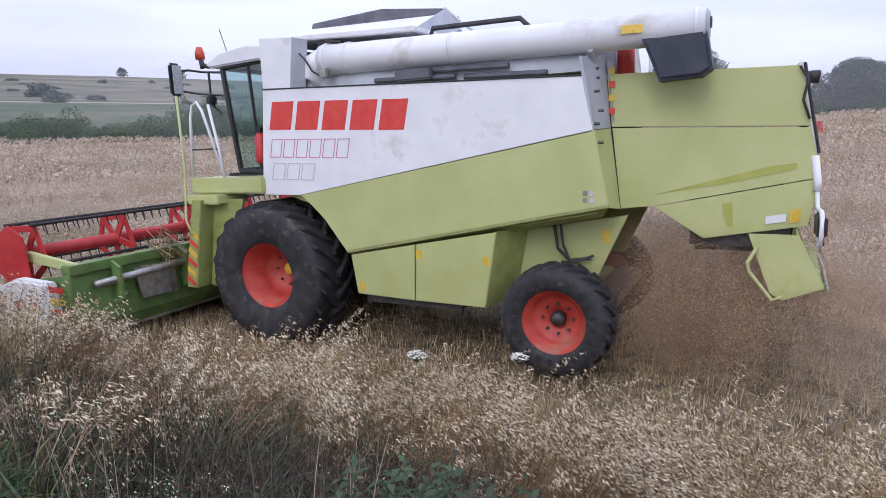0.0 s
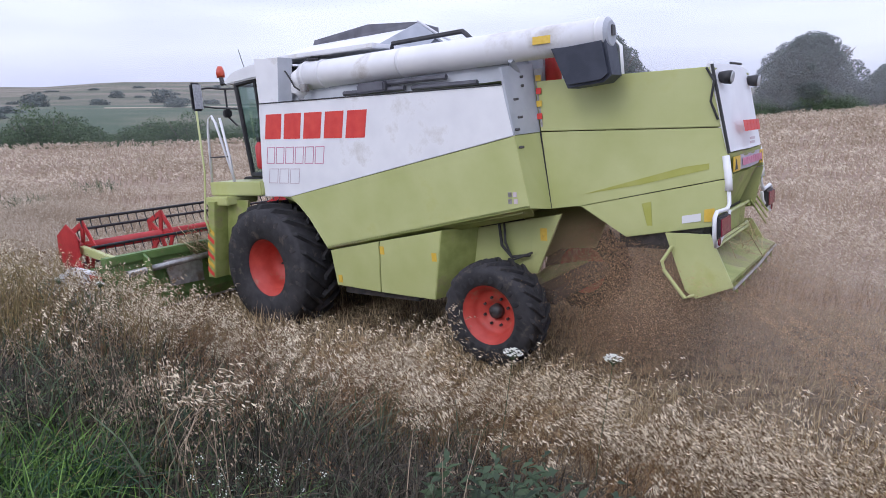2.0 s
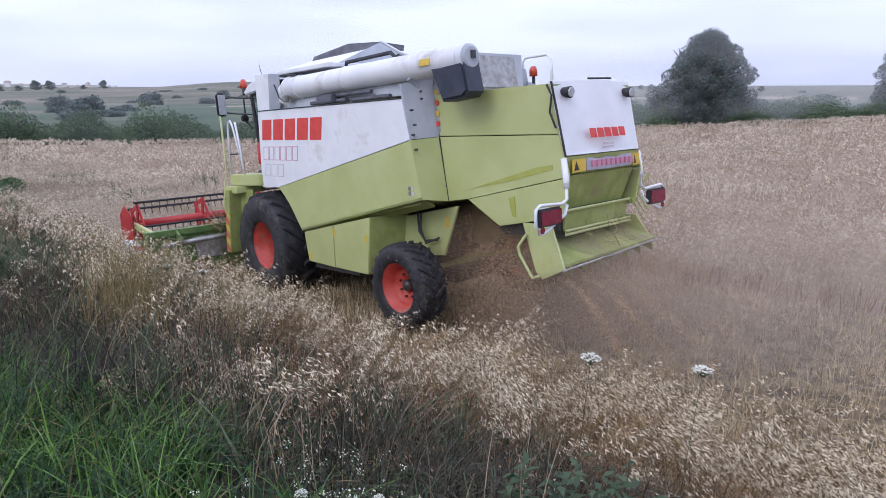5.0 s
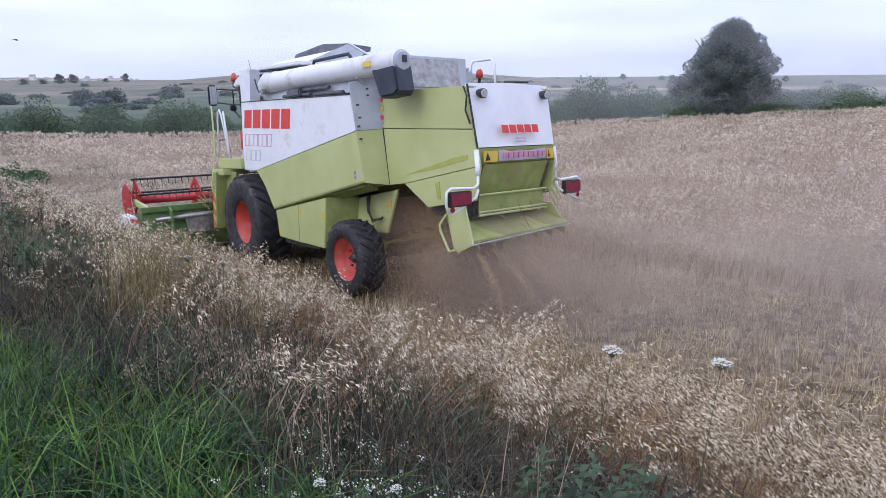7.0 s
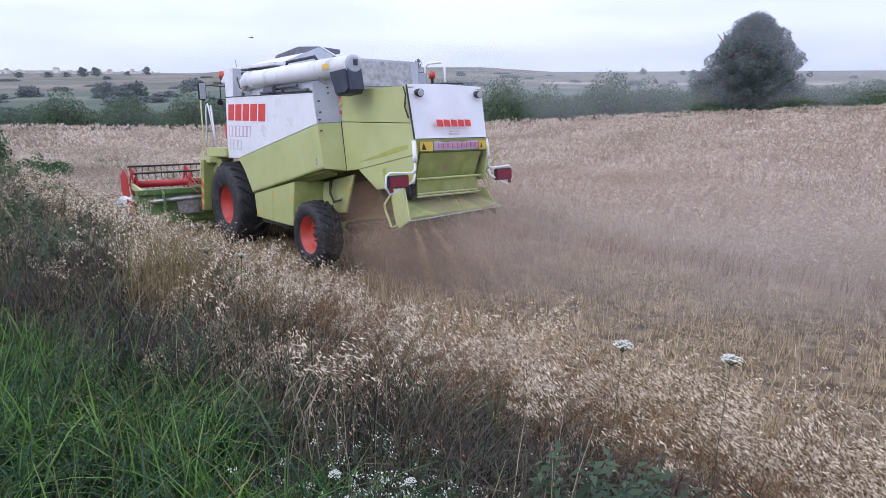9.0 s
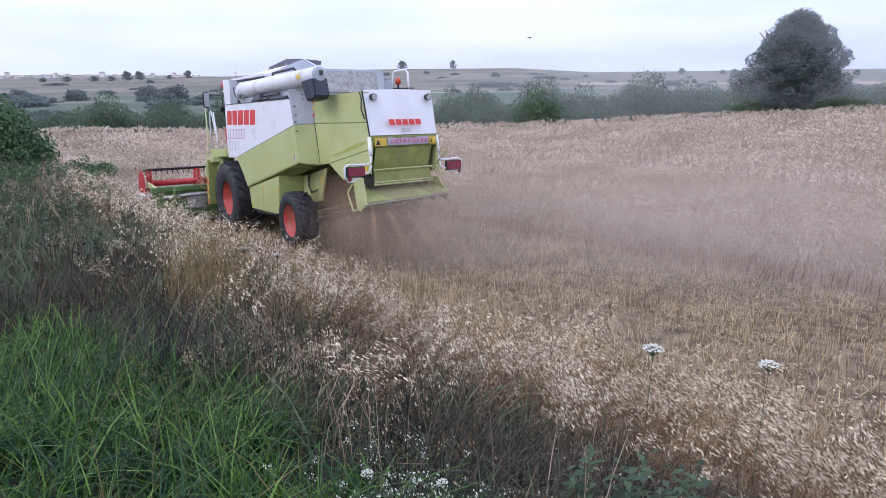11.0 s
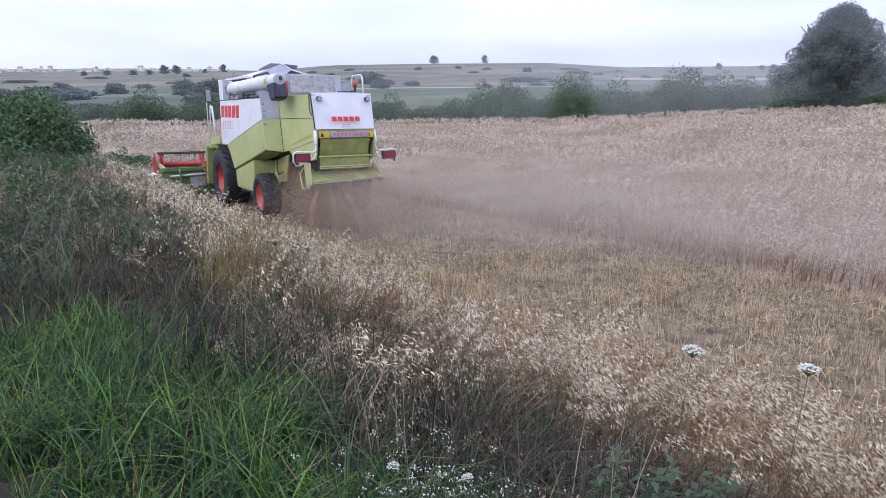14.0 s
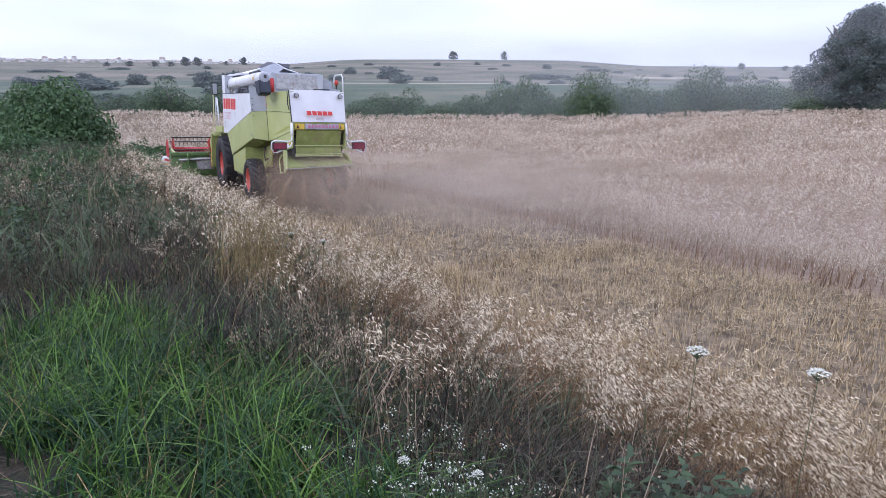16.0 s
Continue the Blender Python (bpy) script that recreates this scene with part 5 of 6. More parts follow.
    for k in range(7):
        y = 0.75 - k * 0.25
        part("tray_vane", plated([(-5.6, y, 1.31), (-6.1, y * 1.12, 1.05), (-6.1, y * 1.12, 0.96), (-5.6, y, 1.20)], (0, 0.012, 0)), DULL_GREEN, HARV)
    part("tray_strut", tubed([(-5.88, -0.66, 1.58), (-5.98, -0.98, 1.92)], 0.016, 6), DULL_GREEN, HARV, "dusty green strut")
    for k in range(3):
        part("hanging_bar", tubed([(-5.90, -0.68 - 0.05 * k, 1.64 + 0.05 * k), (-6.06, -0.69 - 0.05 * k, 1.38 + 0.06 * k)], 0.011, 6), DULL_GREEN, HARV, "thin dusty hanging bar")
    part("loose_straw", straw_tuft(-5.92, -0.1, 1.18, 90, 0.35), STUBBLE, HARV, "loose straw lying on the spreader tray")
    # tail lights on white bent tubes
    def tail(side):
        part("light_arm", tubed([(-5.96, side * 0.74, 2.22), (-5.99, side * 0.75, 1.98), (-5.99, side * 0.75, 1.90)], 0.035, 8), WHITE, HARV, "white tail light post", True)
        part("light_guard", tubed([(-5.99, side * 0.75, 1.92), (-6.0, side * 0.76, 1.78), (-6.0, side * 0.84, 1.74), (-6.0, side * 1.22, 1.76), (-6.0, side * 1.29, 1.72), (-6.0, side * 1.30, 1.55), (-6.0, side * 1.24, 1.46), (-6.0, side * 1.16, 1.46), (-6.0, side * 0.80, 1.62), (-6.0, side * 0.76, 1.72)], 0.019, 8), WHITE, HARV, "bent white tube round the tail light", True)
        lamp = part("tail_light", boxed(-6.04, -5.97, min(side * 0.90, side * 1.27), max(side * 0.90, side * 1.27), 1.53, 1.72, bevel=0.015), BLACK, HARV)
        part("lamp_lens", boxed(-6.05, -6.042, min(side * 0.92, side * 1.25), max(side * 0.92, side * 1.25), 1.55, 1.70), LENS_RED, lamp, "red tail light lens")
        part("reflector", tubed([(-6.02, side * 1.22, 1.50), (-6.03, side * 1.22, 1.50)], 0.035, 12), LENS_RED, HARV)
    both(tail)


def outline_bar(x0, zt, w, h, side, material):
    """One outlined slanted bar on the side panel."""
    t, y = 0.012, side * (S + 0.004)
    a = [(x0, zt), (x0 - w, zt - 0.004), (x0 - w + 0.05, zt - h), (x0 + 0.05, zt - h + 0.004)]
    c = (sum(p[0] for p in a) / 4, sum(p[1] for p in a) / 4)
    bm = bmesh.new()
    for i in range(4):
        p, q = a[i], a[(i + 1) % 4]
        pi = (p[0] + (c[0] - p[0]) * t / w * 1.6, p[1] + (c[1] - p[1]) * t / h * 1.6)
        qi = (q[0] + (c[0] - q[0]) * t / w * 1.6, q[1] + (c[1] - q[1]) * t / h * 1.6)
        plate(bm, [(p[0], y, p[1]), (q[0], y, q[1]), (qi[0], y, qi[1]), (pi[0], y, pi[1])], (0, -side * 0.003, 0))
    part("outline_block", bm, material, HARV, "thin outlined slanted bar of a model mark")


mat_streak = mat("oil_streak", (0.37, 0.38, 0.08), (0.42, 0.43, 0.12), 6.0, 0.4, bump=0.0)


def build_tank():
    part("grain_tank", plated([(-0.1, -1.08, 3.46), (-0.1, 1.08, 3.46), (-0.1, 1.16, 3.1), (-0.1, -1.16, 3.1)], (-3.85, 0, 0), 0.02), CHALK, HARV, "weathered grey grain tank")
    part("tank_rim", plated([(-0.12, 1.16, 3.80), (-0.12, -1.16, 3.80), (-2.1, -1.16, 3.73), (-2.1, 1.16, 3.73)], (0, 0, -0.06), 0.01), WHITE, HARV)
    part("front_pillar", flat([(-0.08, 3.78), (-0.08, 3.19), (-0.50, 3.17), (-0.58, 3.74)], 1.335, 1, 0.09), WHITE, HARV, "white front corner post")
    part("front_pillar", flat([(-0.08, 3.78), (-0.08, 3.19), (-0.50, 3.17), (-0.58, 3.74)], 1.335, -1, 0.09), WHITE, HARV, "white front corner post")
    part("pillar_edge", plated([(-0.585, 1.335, 3.74), (-0.505, 1.335, 3.18), (-0.62, 1.2, 3.18), (-0.70, 1.2, 3.72)], (0.01, 0, 0)), CHALK, HARV)
    # raised lid of the tank: white slopes, dark ridge plates
    for sd in (1, -1):
        part("lid_slope", plated([(0.0, sd * 0.95, 3.82), (-1.98, sd * 1.0, 3.70), (-1.93, sd * 0.16, 4.01), (0.0, sd * 0.16, 4.05)], (0, 0, -0.03)), WHITE if sd > 0 else CHALK, HARV, "white sloping tank lid")
    part("tank_lid", plated([(0.06, 0.06, 4.14), (0.06, 0.10, 4.06), (-1.95, 0.10, 4.01), (-1.92, 0.06, 4.10), (-1.05, 0.06, 4.20)], (0, -0.5, -0.03)), GREY_LID, HARV, "raised dark grey tank lid")
    part("lid_gable", plated([(-1.95, 0.98, 3.71), (-1.95, 0.08, 4.08), (-2.05, -0.19, 3.92), (-2.05, 0.1, 3.72)], (-0.02, 0, 0)), CHALK, HARV)
    part("lid_edge", tubed([(-1.94, 0.06, 4.11), (-2.10, -0.22, 3.92), (-2.2, -0.6, 3.80)], 0.018, 6), WHITE, HARV)
    part("lid_bar", tubed([(-2.15, 0.9, 3.58), (-2.2, 0.9, 3.72), (-3.2, 0.85, 3.72), (-3.4, 0.8, 3.52)], 0.03, 6), BLACK, HARV)
    part("tank_cover", plated([(-2.15, 1.0, 3.56), (-3.95, 1.0, 3.51), (-3.95, -1.0, 3.51), (-2.15, -1.0, 3.56)], (0, 0, -0.04)), CHALK, HARV)
    part("engine_hood", plated([(-3.97, 0.78, 3.64), (-4.13, 0.74, 3.62), (-4.20, 0.80, 3.04), (-3.97, 0.80, 3.04)], (0, -1.52, 0), 0.02), CHALK, HARV, "grey engine hood with a mesh screen")
    part("intake_screen", plated([(-4.145, 0.62, 3.58), (-4.20, 0.64, 3.16), (-4.20, -0.58, 3.16), (-4.145, -0.56, 3.58)], (-0.015, 0, 0)), STEEL, HARV, "grey intake screen")
    part("exhaust_guard", tubed([(-4.28, 0.80, 3.06), (-4.28, 0.80, 3.44)], 0.085, 12), RED, HARV, "dull red exhaust guard", True)
    part("hand_rail", tubed([(-3.72, -1.25, 3.05), (-3.72, -1.25, 3.58), (-3.78, -1.26, 3.65), (-4.13, -1.33, 3.65), (-4.19, -1.34, 3.58), (-4.22, -1.34, 3.05)], 0.022, 8), WHITE, HARV, "white tubular hand rail", True)
    b = part("rear_beacon", tubed([(-3.94, -1.24, 3.05), (-3.94, -1.24, 3.36)], 0.025, 8), BLACK, HARV)
    part("beacon_lens", tubed([(-3.94, -1.24, 3.36), (-3.94, -1.24, 3.45), (-3.94, -1.24, 3.50)], [0.06, 0.06, 0.035], 12), ORANGE, b, "orange beacon lens", True)
    part("rear_rail", tubed([(-5.85, 0.1, 3.09), (-5.85, -0.35, 3.10)], 0.012, 6), BLACK, HARV)
    # ladder strip beside the corner panel
    part("grip_strip", plated([(-4.12, 0.93, 3.2), (-4.18, 0.93, 2.6), (-4.24, 0.86, 2.6), (-4.18, 0.86, 3.2)], (0.0, 0.01, 0)), STEEL, HARV)
    for k in range(4):
        part("sticker", boxed(-4.2, -4.14, 0.935, 0.94, 2.68 + 0.13 * k, 2.74 + 0.13 * k), YELLOW if k % 2 else DECAL_RED, HARV)
    # unloading auger
    part("auger_tube", tubed([(-0.86, 1.12, 3.475), (-1.3, 1.12, 3.468), (-5.04, 1.17, 3.400)], [0.175, 0.170, 0.150], 28), WHITE, HARV, "white unloading auger tube", True)
    for x, r in ((-0.92, 0.19), (-1.22, 0.183), (-2.55, 0.171), (-4.95, 0.157)):
        z = 3.475 - (-0.86 - x) * 0.018
        part("auger_collar", tubed([(x, 1.12 + 0.012 * (-x - 0.86), z), (x - 0.03, 1.12 + 0.012 * (-x - 0.86), z)], r, 28), WHITE, HARV, "", True)
    part("auger_elbow", tubed([(-0.76, 1.05, 3.12), (-0.72, 1.08, 3.31), (-0.78, 1.12, 3.44), (-0.9, 1.12, 3.475)], [0.15, 0.16, 0.165, 0.165], 20), WHITE, HARV, "", True)
    part("auger_cap", tubed([(-5.04, 1.17, 3.40), (-5.07, 1.17, 3.40)], [0.15, 0.11], 24), CHALK, HARV)
    part("auger_latch", boxed(-5.085, -5.07, 1.12, 1.19, 3.38, 3.47), DARK_STEEL, HARV)
    part("auger_cable", tubed([(-0.62, 1.27, 3.56), (-0.72, 1.30, 3.48), (-0.82, 1.31, 3.34), (-0.92, 1.30, 3.28), (-0.98, 1.28, 3.30)], 0.011, 6), BLACK, HARV)
    part("auger_cable", tubed([(-0.80, 1.12, 3.66), (-0.95, 1.14, 3.68), (-1.12, 1.12, 3.665)], 0.016, 6), BLACK, HARV)
    part("auger_clamp", boxed(-1.02, -0.92, 1.24, 1.32, 3.26, 3.36, bevel=0.01), STEEL, HARV)
    part("auger_rest", tubed([(-4.02, 1.0, 3.1), (-4.03, 1.24, 3.28)], 0.03, 8), CHALK, HARV)
    part("sticker", plated([(-4.33, 1.313, 3.455), (-4.52, 1.313, 3.45), (-4.52, 1.322, 3.375), (-4.33, 1.322, 3.38)], (0, 0.006, 0)), YELLOW, HARV, "yellow warning sticker")
    part("spout", plated([(-4.50, 1.32, 3.34), (-5.05, 1.32, 3.36), (-5.11, 1.32, 3.02), (-5.02, 1.30, 2.96), (-4.66, 1.30, 2.94)], (0, -0.30, 0), 0.03), SPOUT, HARV, "dark blue-grey rubber spout")
    for x0, x1, z in ((-1.6, -2.6, 3.18), (-2.7, -3.6, 3.14), (-2.1, -3.2, 3.24)):
        part("tank_pipe", tubed([(x0, 1.2, z), (x1, 1.22, z - 0.03)], 0.03, 8), GREY_LID, HARV)
    part("tank_clutter", boxed(-2.35, -1.9, 1.15, 1.3, 3.14, 3.26, bevel=0.02), GREY_LID, HARV)


def build_cab():
    # frame, roof, glass
    for y in (0.92, -0.92):
        for a, b, r in (((0.95, y, 3.55), (0.78, y, 2.2), 0.035), ((0.05, y, 3.6), (0.0, y, 2.15), 0.04), ((0.95, y, 3.55), (0.05, y, 3.6), 0.03), ((0.78, y, 2.2), (0.0, y, 2.15), 0.04), ((0.50, y, 3.56), (0.42, y, 2.2), 0.022)):
            part("cab_post", tubed([a, b], r, 8), BLACK, HARV)
        p = part("side_window", plated([(0.94, y, 3.52), (0.78, y, 2.22), (0.02, y, 2.18), (0.06, y, 3.57)], (0, -0.008 * (1 if y > 0 else -1), 0)), GLASS, HARV, "greenish tinted cab glass")
        p.visible_shadow = False
    p = part("windscreen", plated([(0.955, 0.9, 3.52), (0.80, 0.9, 2.22), (0.80, -0.9, 2.22), (0.955, -0.9, 3.52)], (0.012, 0, 0)), GLASS, HARV, "greenish tinted windscreen")
    p.visible_shadow = False
    for z, x in ((3.55, 0.95), (2.2, 0.79)):
        part("cab_post", tubed([(x, 0.92, z), (x, -0.92, z)], 0.03, 8), BLACK, HARV)
    part("cab_floor", boxed(-0.1, 1.0, -0.95, 0.95, 1.95, 2.17, bevel=0.02), BLACK, HARV)
    part("cab_back", boxed(-0.12, -0.04, -1.2, 1.2, 2.0, 3.7), BLACK, HARV)
    part("cab_roof", plated([(0.0, 1.02, 3.60), (0.0, 1.02, 3.74), (0.45, 1.0, 3.79), (0.95, 0.97, 3.74), (1.22, 0.95, 3.62), (1.15, 0.95, 3.57)], (0, -1.98, 0), 0.02), WHITE, HARV, "white domed cab roof")
    part("seat", boxed(0.1, 0.55, -0.25, 0.25, 2.3, 2.55, bevel=0.05), BLACK, HARV)
    part("seat_back", boxed(0.08, 0.2, -0.25, 0.25, 2.5, 3.1, bevel=0.05), BLACK, HARV)
    part("steering_column", tubed([(0.75, 0, 2.2), (0.62, 0, 2.75)], 0.04, 8), BLACK, HARV)
    b = part("beacon", tubed([(1.36, 0.86, 3.60), (1.40, 0.84, 3.70)], 0.035, 8), BLACK, HARV)
    part("beacon_lens", tubed([(1.42, 0.83, 3.72), (1.43, 0.825, 3.80), (1.435, 0.82, 3.88)], [0.062, 0.065, 0.04], 14), ORANGE, b, "red-orange beacon lens", True)
    part("beacon_arm", tubed([(1.1, 0.9, 3.60), (1.25, 0.88, 3.60), (1.37, 0.86, 3.66)], 0.025, 8), BLACK, HARV)
    part("antenna", tubed([(1.2, 0.5, 3.7), (1.35, 0.5, 4.15)], 0.006, 5), BLACK, HARV)
    # mirror on its bent bracket
    m = part("mirror", boxed(1.34, 1.42, 1.24, 1.42, 3.20, 3.62, bevel=0.03), BLACK, HARV, "tall black rear-view mirror")
    part("mirror_glass", boxed(1.332, 1.338, 1.26, 1.40, 3.23, 3.59), LAMP_GLASS, m)
    part("mirror_arm", tubed([(1.38, 1.33, 3.52), (1.32, 1.15, 3.54), (1.22, 1.0, 3.52), (0.95, 0.92, 3.5)], 0.016, 6), BLACK, HARV)
    part("mirror_arm", tubed([(1.38, 1.33, 3.28), (1.28, 1.1, 3.24), (0.95, 0.94, 3.20)], 0.014, 6), BLACK, HARV)
    part("mirror_arm", tubed([(1.12, 1.0, 3.50), (1.12, 1.0, 3.1), (1.0, 0.94, 2.95)], 0.016, 6), BLACK, HARV)
    part("side_lamp", boxed(1.02, 1.12, 0.98, 1.1, 3.08, 3.20, bevel=0.02), BLACK, HARV)
    e = part("fire_extinguisher", tubed([(0.09, 1.26, 2.30), (0.09, 1.26, 2.34), (0.09, 1.26, 2.62), (0.09, 1.26, 2.68)], [0.06, 0.075, 0.075, 0.03], 14), RED, HARV, "red fire extinguisher", True)
    part("valve", boxed(0.06, 0.12, 1.23, 1.29, 2.68, 2.74), BLACK, e)
    # platform, rails, ladder post
    part("platform", boxed(0.0, 1.22, 0.92, 1.40, 1.93, 2.13, bevel=0.015), GREEN, HARV, "light-green platform")
    part("platform_step", boxed(0.62, 1.16, 1.0, 1.55, 1.80, 1.92, bevel=0.015), GREEN, HARV)
    # post and plate take the darker green, which stands in for shade here
    part("post", plated([(0.86, 1.6, 1.86), (1.08, 1.6, 0.70), (1.27, 1.6, 0.70), (1.02, 1.6, 1.86)], (0, -0.25, 0), 0.008), DULL_GREEN, HARV, "green ladder guard post")
    part("guard_plate", plated([(0.35, 1.38, 1.86), (0.75, 1.38, 0.72), (1.05, 1.38, 0.70), (0.86, 1.38, 1.86)], (0, -0.04, 0)), DULL_GREEN, HARV)
    for k in range(6):
        z = 0.74 + k * 0.125
        x = 1.255 - (z - 0.70) * 0.215
        part("warning_stripe", plated([(x - 0.14, 1.603, z - 0.03), (x, 1.603, z + 0.07), (x - 0.014, 1.603, z + 0.135), (x - 0.154, 1.603, z + 0.035)], (0, 0.003, 0)), YELLOW if k % 2 else DECAL_RED, HARV)
        part("warning_stripe", plated([(x + 0.005, 1.6, z), (x + 0.005, 1.4, z + 0.05), (x - 0.007, 1.4, z + 0.11), (x - 0.007, 1.6, z + 0.06)], (0.003, 0, 0)), DECAL_RED if k % 2 else YELLOW, HARV)
    part("hand_rail", tubed([(1.21, 1.36, 2.13), (1.15, 1.36, 2.9), (1.10, 1.36, 3.06), (1.02, 1.36, 3.10), (0.94, 1.36, 3.0), (0.64, 1.36, 2.13)], 0.019, 8), WHITE, HARV, "white tubular hand rail", True)
    part("hand_rail", tubed([(0.82, 1.36, 3.06), (0.70, 1.36, 2.5), (0.65, 1.36, 2.13)], 0.019, 8), WHITE, HARV, "white tubular hand rail", True)
    part("hand_rail", tubed([(1.19, 1.36, 2.5), (0.70, 1.36, 2.5)], 0.012, 8), DARK_STEEL, HARV)
    part("ladder_rail", tubed([(1.32, 1.40, 3.2), (1.28, 1.42, 2.3), (1.15, 1.60, 1.6), (1.05, 1.62, 1.42)], 0.016, 8), GREEN, HARV, "thin green ladder rail", True)
    part("wheel_arch", boxed(-0.45, 0.3, 0.8, 1.25, 1.9, 1.96, bevel=0.01), DARK_STEEL, HARV)


def tyre_mesh(R, w, rim, lugs, lug_h):
    """A tyre round the y axis with slanting bar lugs."""
    bm = bmesh.new()
    h = w / 2
    lathe(bm, [(rim, -h * 0.82), (rim + 0.02, -h * 0.93), ((rim + R) / 2, -h), (R - 0.10, -h * 0.97), (R - lug_h - 0.01, -h * 0.84), (R - lug_h, -h * 0.4), (R - lug_h, h * 0.4), (R - lug_h - 0.01, h * 0.84), (R - 0.10, h * 0.97), ((rim + R) / 2, h), (rim + 0.02, h * 0.93), (rim, h * 0.82)], 72)
    return bm


def lug_mesh(R, h, side, lug_h):
    """One slanting bar of the tread, on one half of the tyre."""
    bm = bmesh.new()
    ring = []
    for q, yy, rr in ((0, -0.04, R), (0.35, 0.42, R - 0.005), (0.7, 0.82, R - 0.02), (1.0, 1.01, R - 0.16)):
        a, t = -q * 0.42, 0.036 / R
        ring.append([bm.verts.new((math.cos(a + da) * r, side * h * yy, math.sin(a + da) * r)) for da, r in ((-t, rr - lug_h - 0.02), (-t * 0.7, rr), (t * 0.7, rr), (t, rr - lug_h - 0.02))])
    for p, q in zip(ring, ring[1:]):
        for i in range(3):
            bm.faces.new((p[i], p[i + 1], q[i + 1], q[i]))
    bm.faces.new(ring[0])
    bm.faces.new(ring[-1][::-1])
    return bm


def make_wheel(x, y, z, R, w, rim, side, lugs, lug_h, dish):
    wheel = new("wheel")
    wheel.parent = HARV
    wheel.matrix_basis = pose(x, y, z)
    part("tyre", tyre_mesh(R, w, rim, lugs, lug_h), RUBBER, wheel, "black lugged tyre, dusty", True)
    for sd in (1, -1):
        first = part("lug", lug_mesh(R, w / 2, sd, lug_h), RUBBER, wheel)
        for k in range(lugs):
            o = first if k == 0 else new("lug", first.data)
            o.parent, o.rotation_euler = wheel, (0, 2 * math.pi * (k + (0.5 if sd > 0 else 0)) / lugs, 0)
    h = w / 2
    o = side
    bm = bmesh.new()
    lathe(bm, [(rim + 0.012, o * h * 0.86), (rim + 0.018, o * h * 0.80), (rim - 0.02, o * h * 0.74), (rim - 0.035, o * h * 0.45), (rim - 0.06, o * h * 0.40), (rim * 0.80, o * h * (0.40 - dish * 0.5)), (rim * 0.62, o * h * (0.40 - dish)), (rim * 0.36, o * h * (0.42 - dish)), (rim * 0.34, o * h * (0.30 - dish)), (0.02, o * h * (0.30 - dish))], 36)
    lathe(bm, [(rim - 0.02, o * h * 0.7), (rim - 0.03, -o * h * 0.82), (rim + 0.015, -o * h * 0.86)], 36)
    part("rim", bm, RIM_RED, wheel, "dusty red wheel rim", True)
    yh = o * h * (0.30 - dish)
    part("hub", tubed([(0, yh, 0), (0, yh + o * 0.07, 0), (0, yh + o * 0.10, 0)], [0.085, 0.08, 0.05], 16), YELLOW if dish > 0.5 else DARK_STEEL, wheel, "", True)
    for k in range(8):
        a = k * math.pi / 4
        c = Vector((math.cos(a) * rim * 0.48, o * h * (0.42 - dish), math.sin(a) * rim * 0.48))
        part("wheel_nut", tubed([c, c + Vector((0, o * 0.03, 0))], 0.016, 6), DARK_STEEL, wheel)
    WHEELS.append((wheel, x, y, z, R))


def build_wheels():
    for side in (1, -1):
        make_wheel(0.0, side * 1.16, 0.90, 0.93, 0.72, 0.415, side, 20, 0.07, 0.85)
        make_wheel(-3.69, side * 1.23, 0.615, 0.60, 0.45, 0.335, side, 20, 0.042, 0.45)
    part("front_axle", tubed([(0, 0.9, 0.9), (0, -0.9, 0.9)], 0.14, 14), DARK_STEEL, HARV)
    part("rear_axle", tubed([(-3.75, 1.0, 0.66), (-3.75, 0, 0.80), (-3.75, -1.0, 0.66)], 0.09, 12), DULL_GREEN, HARV)
    part("axle_beam", boxed(-4.2, -3.9, -0.8, 0.8, 0.62, 0.80, bevel=0.03), DARK_STEEL, HARV)
    part("steering_rod", tubed([(-3.98, 0.95, 0.66), (-3.98, -0.95, 0.66)], 0.025, 8), STEEL, HARV)


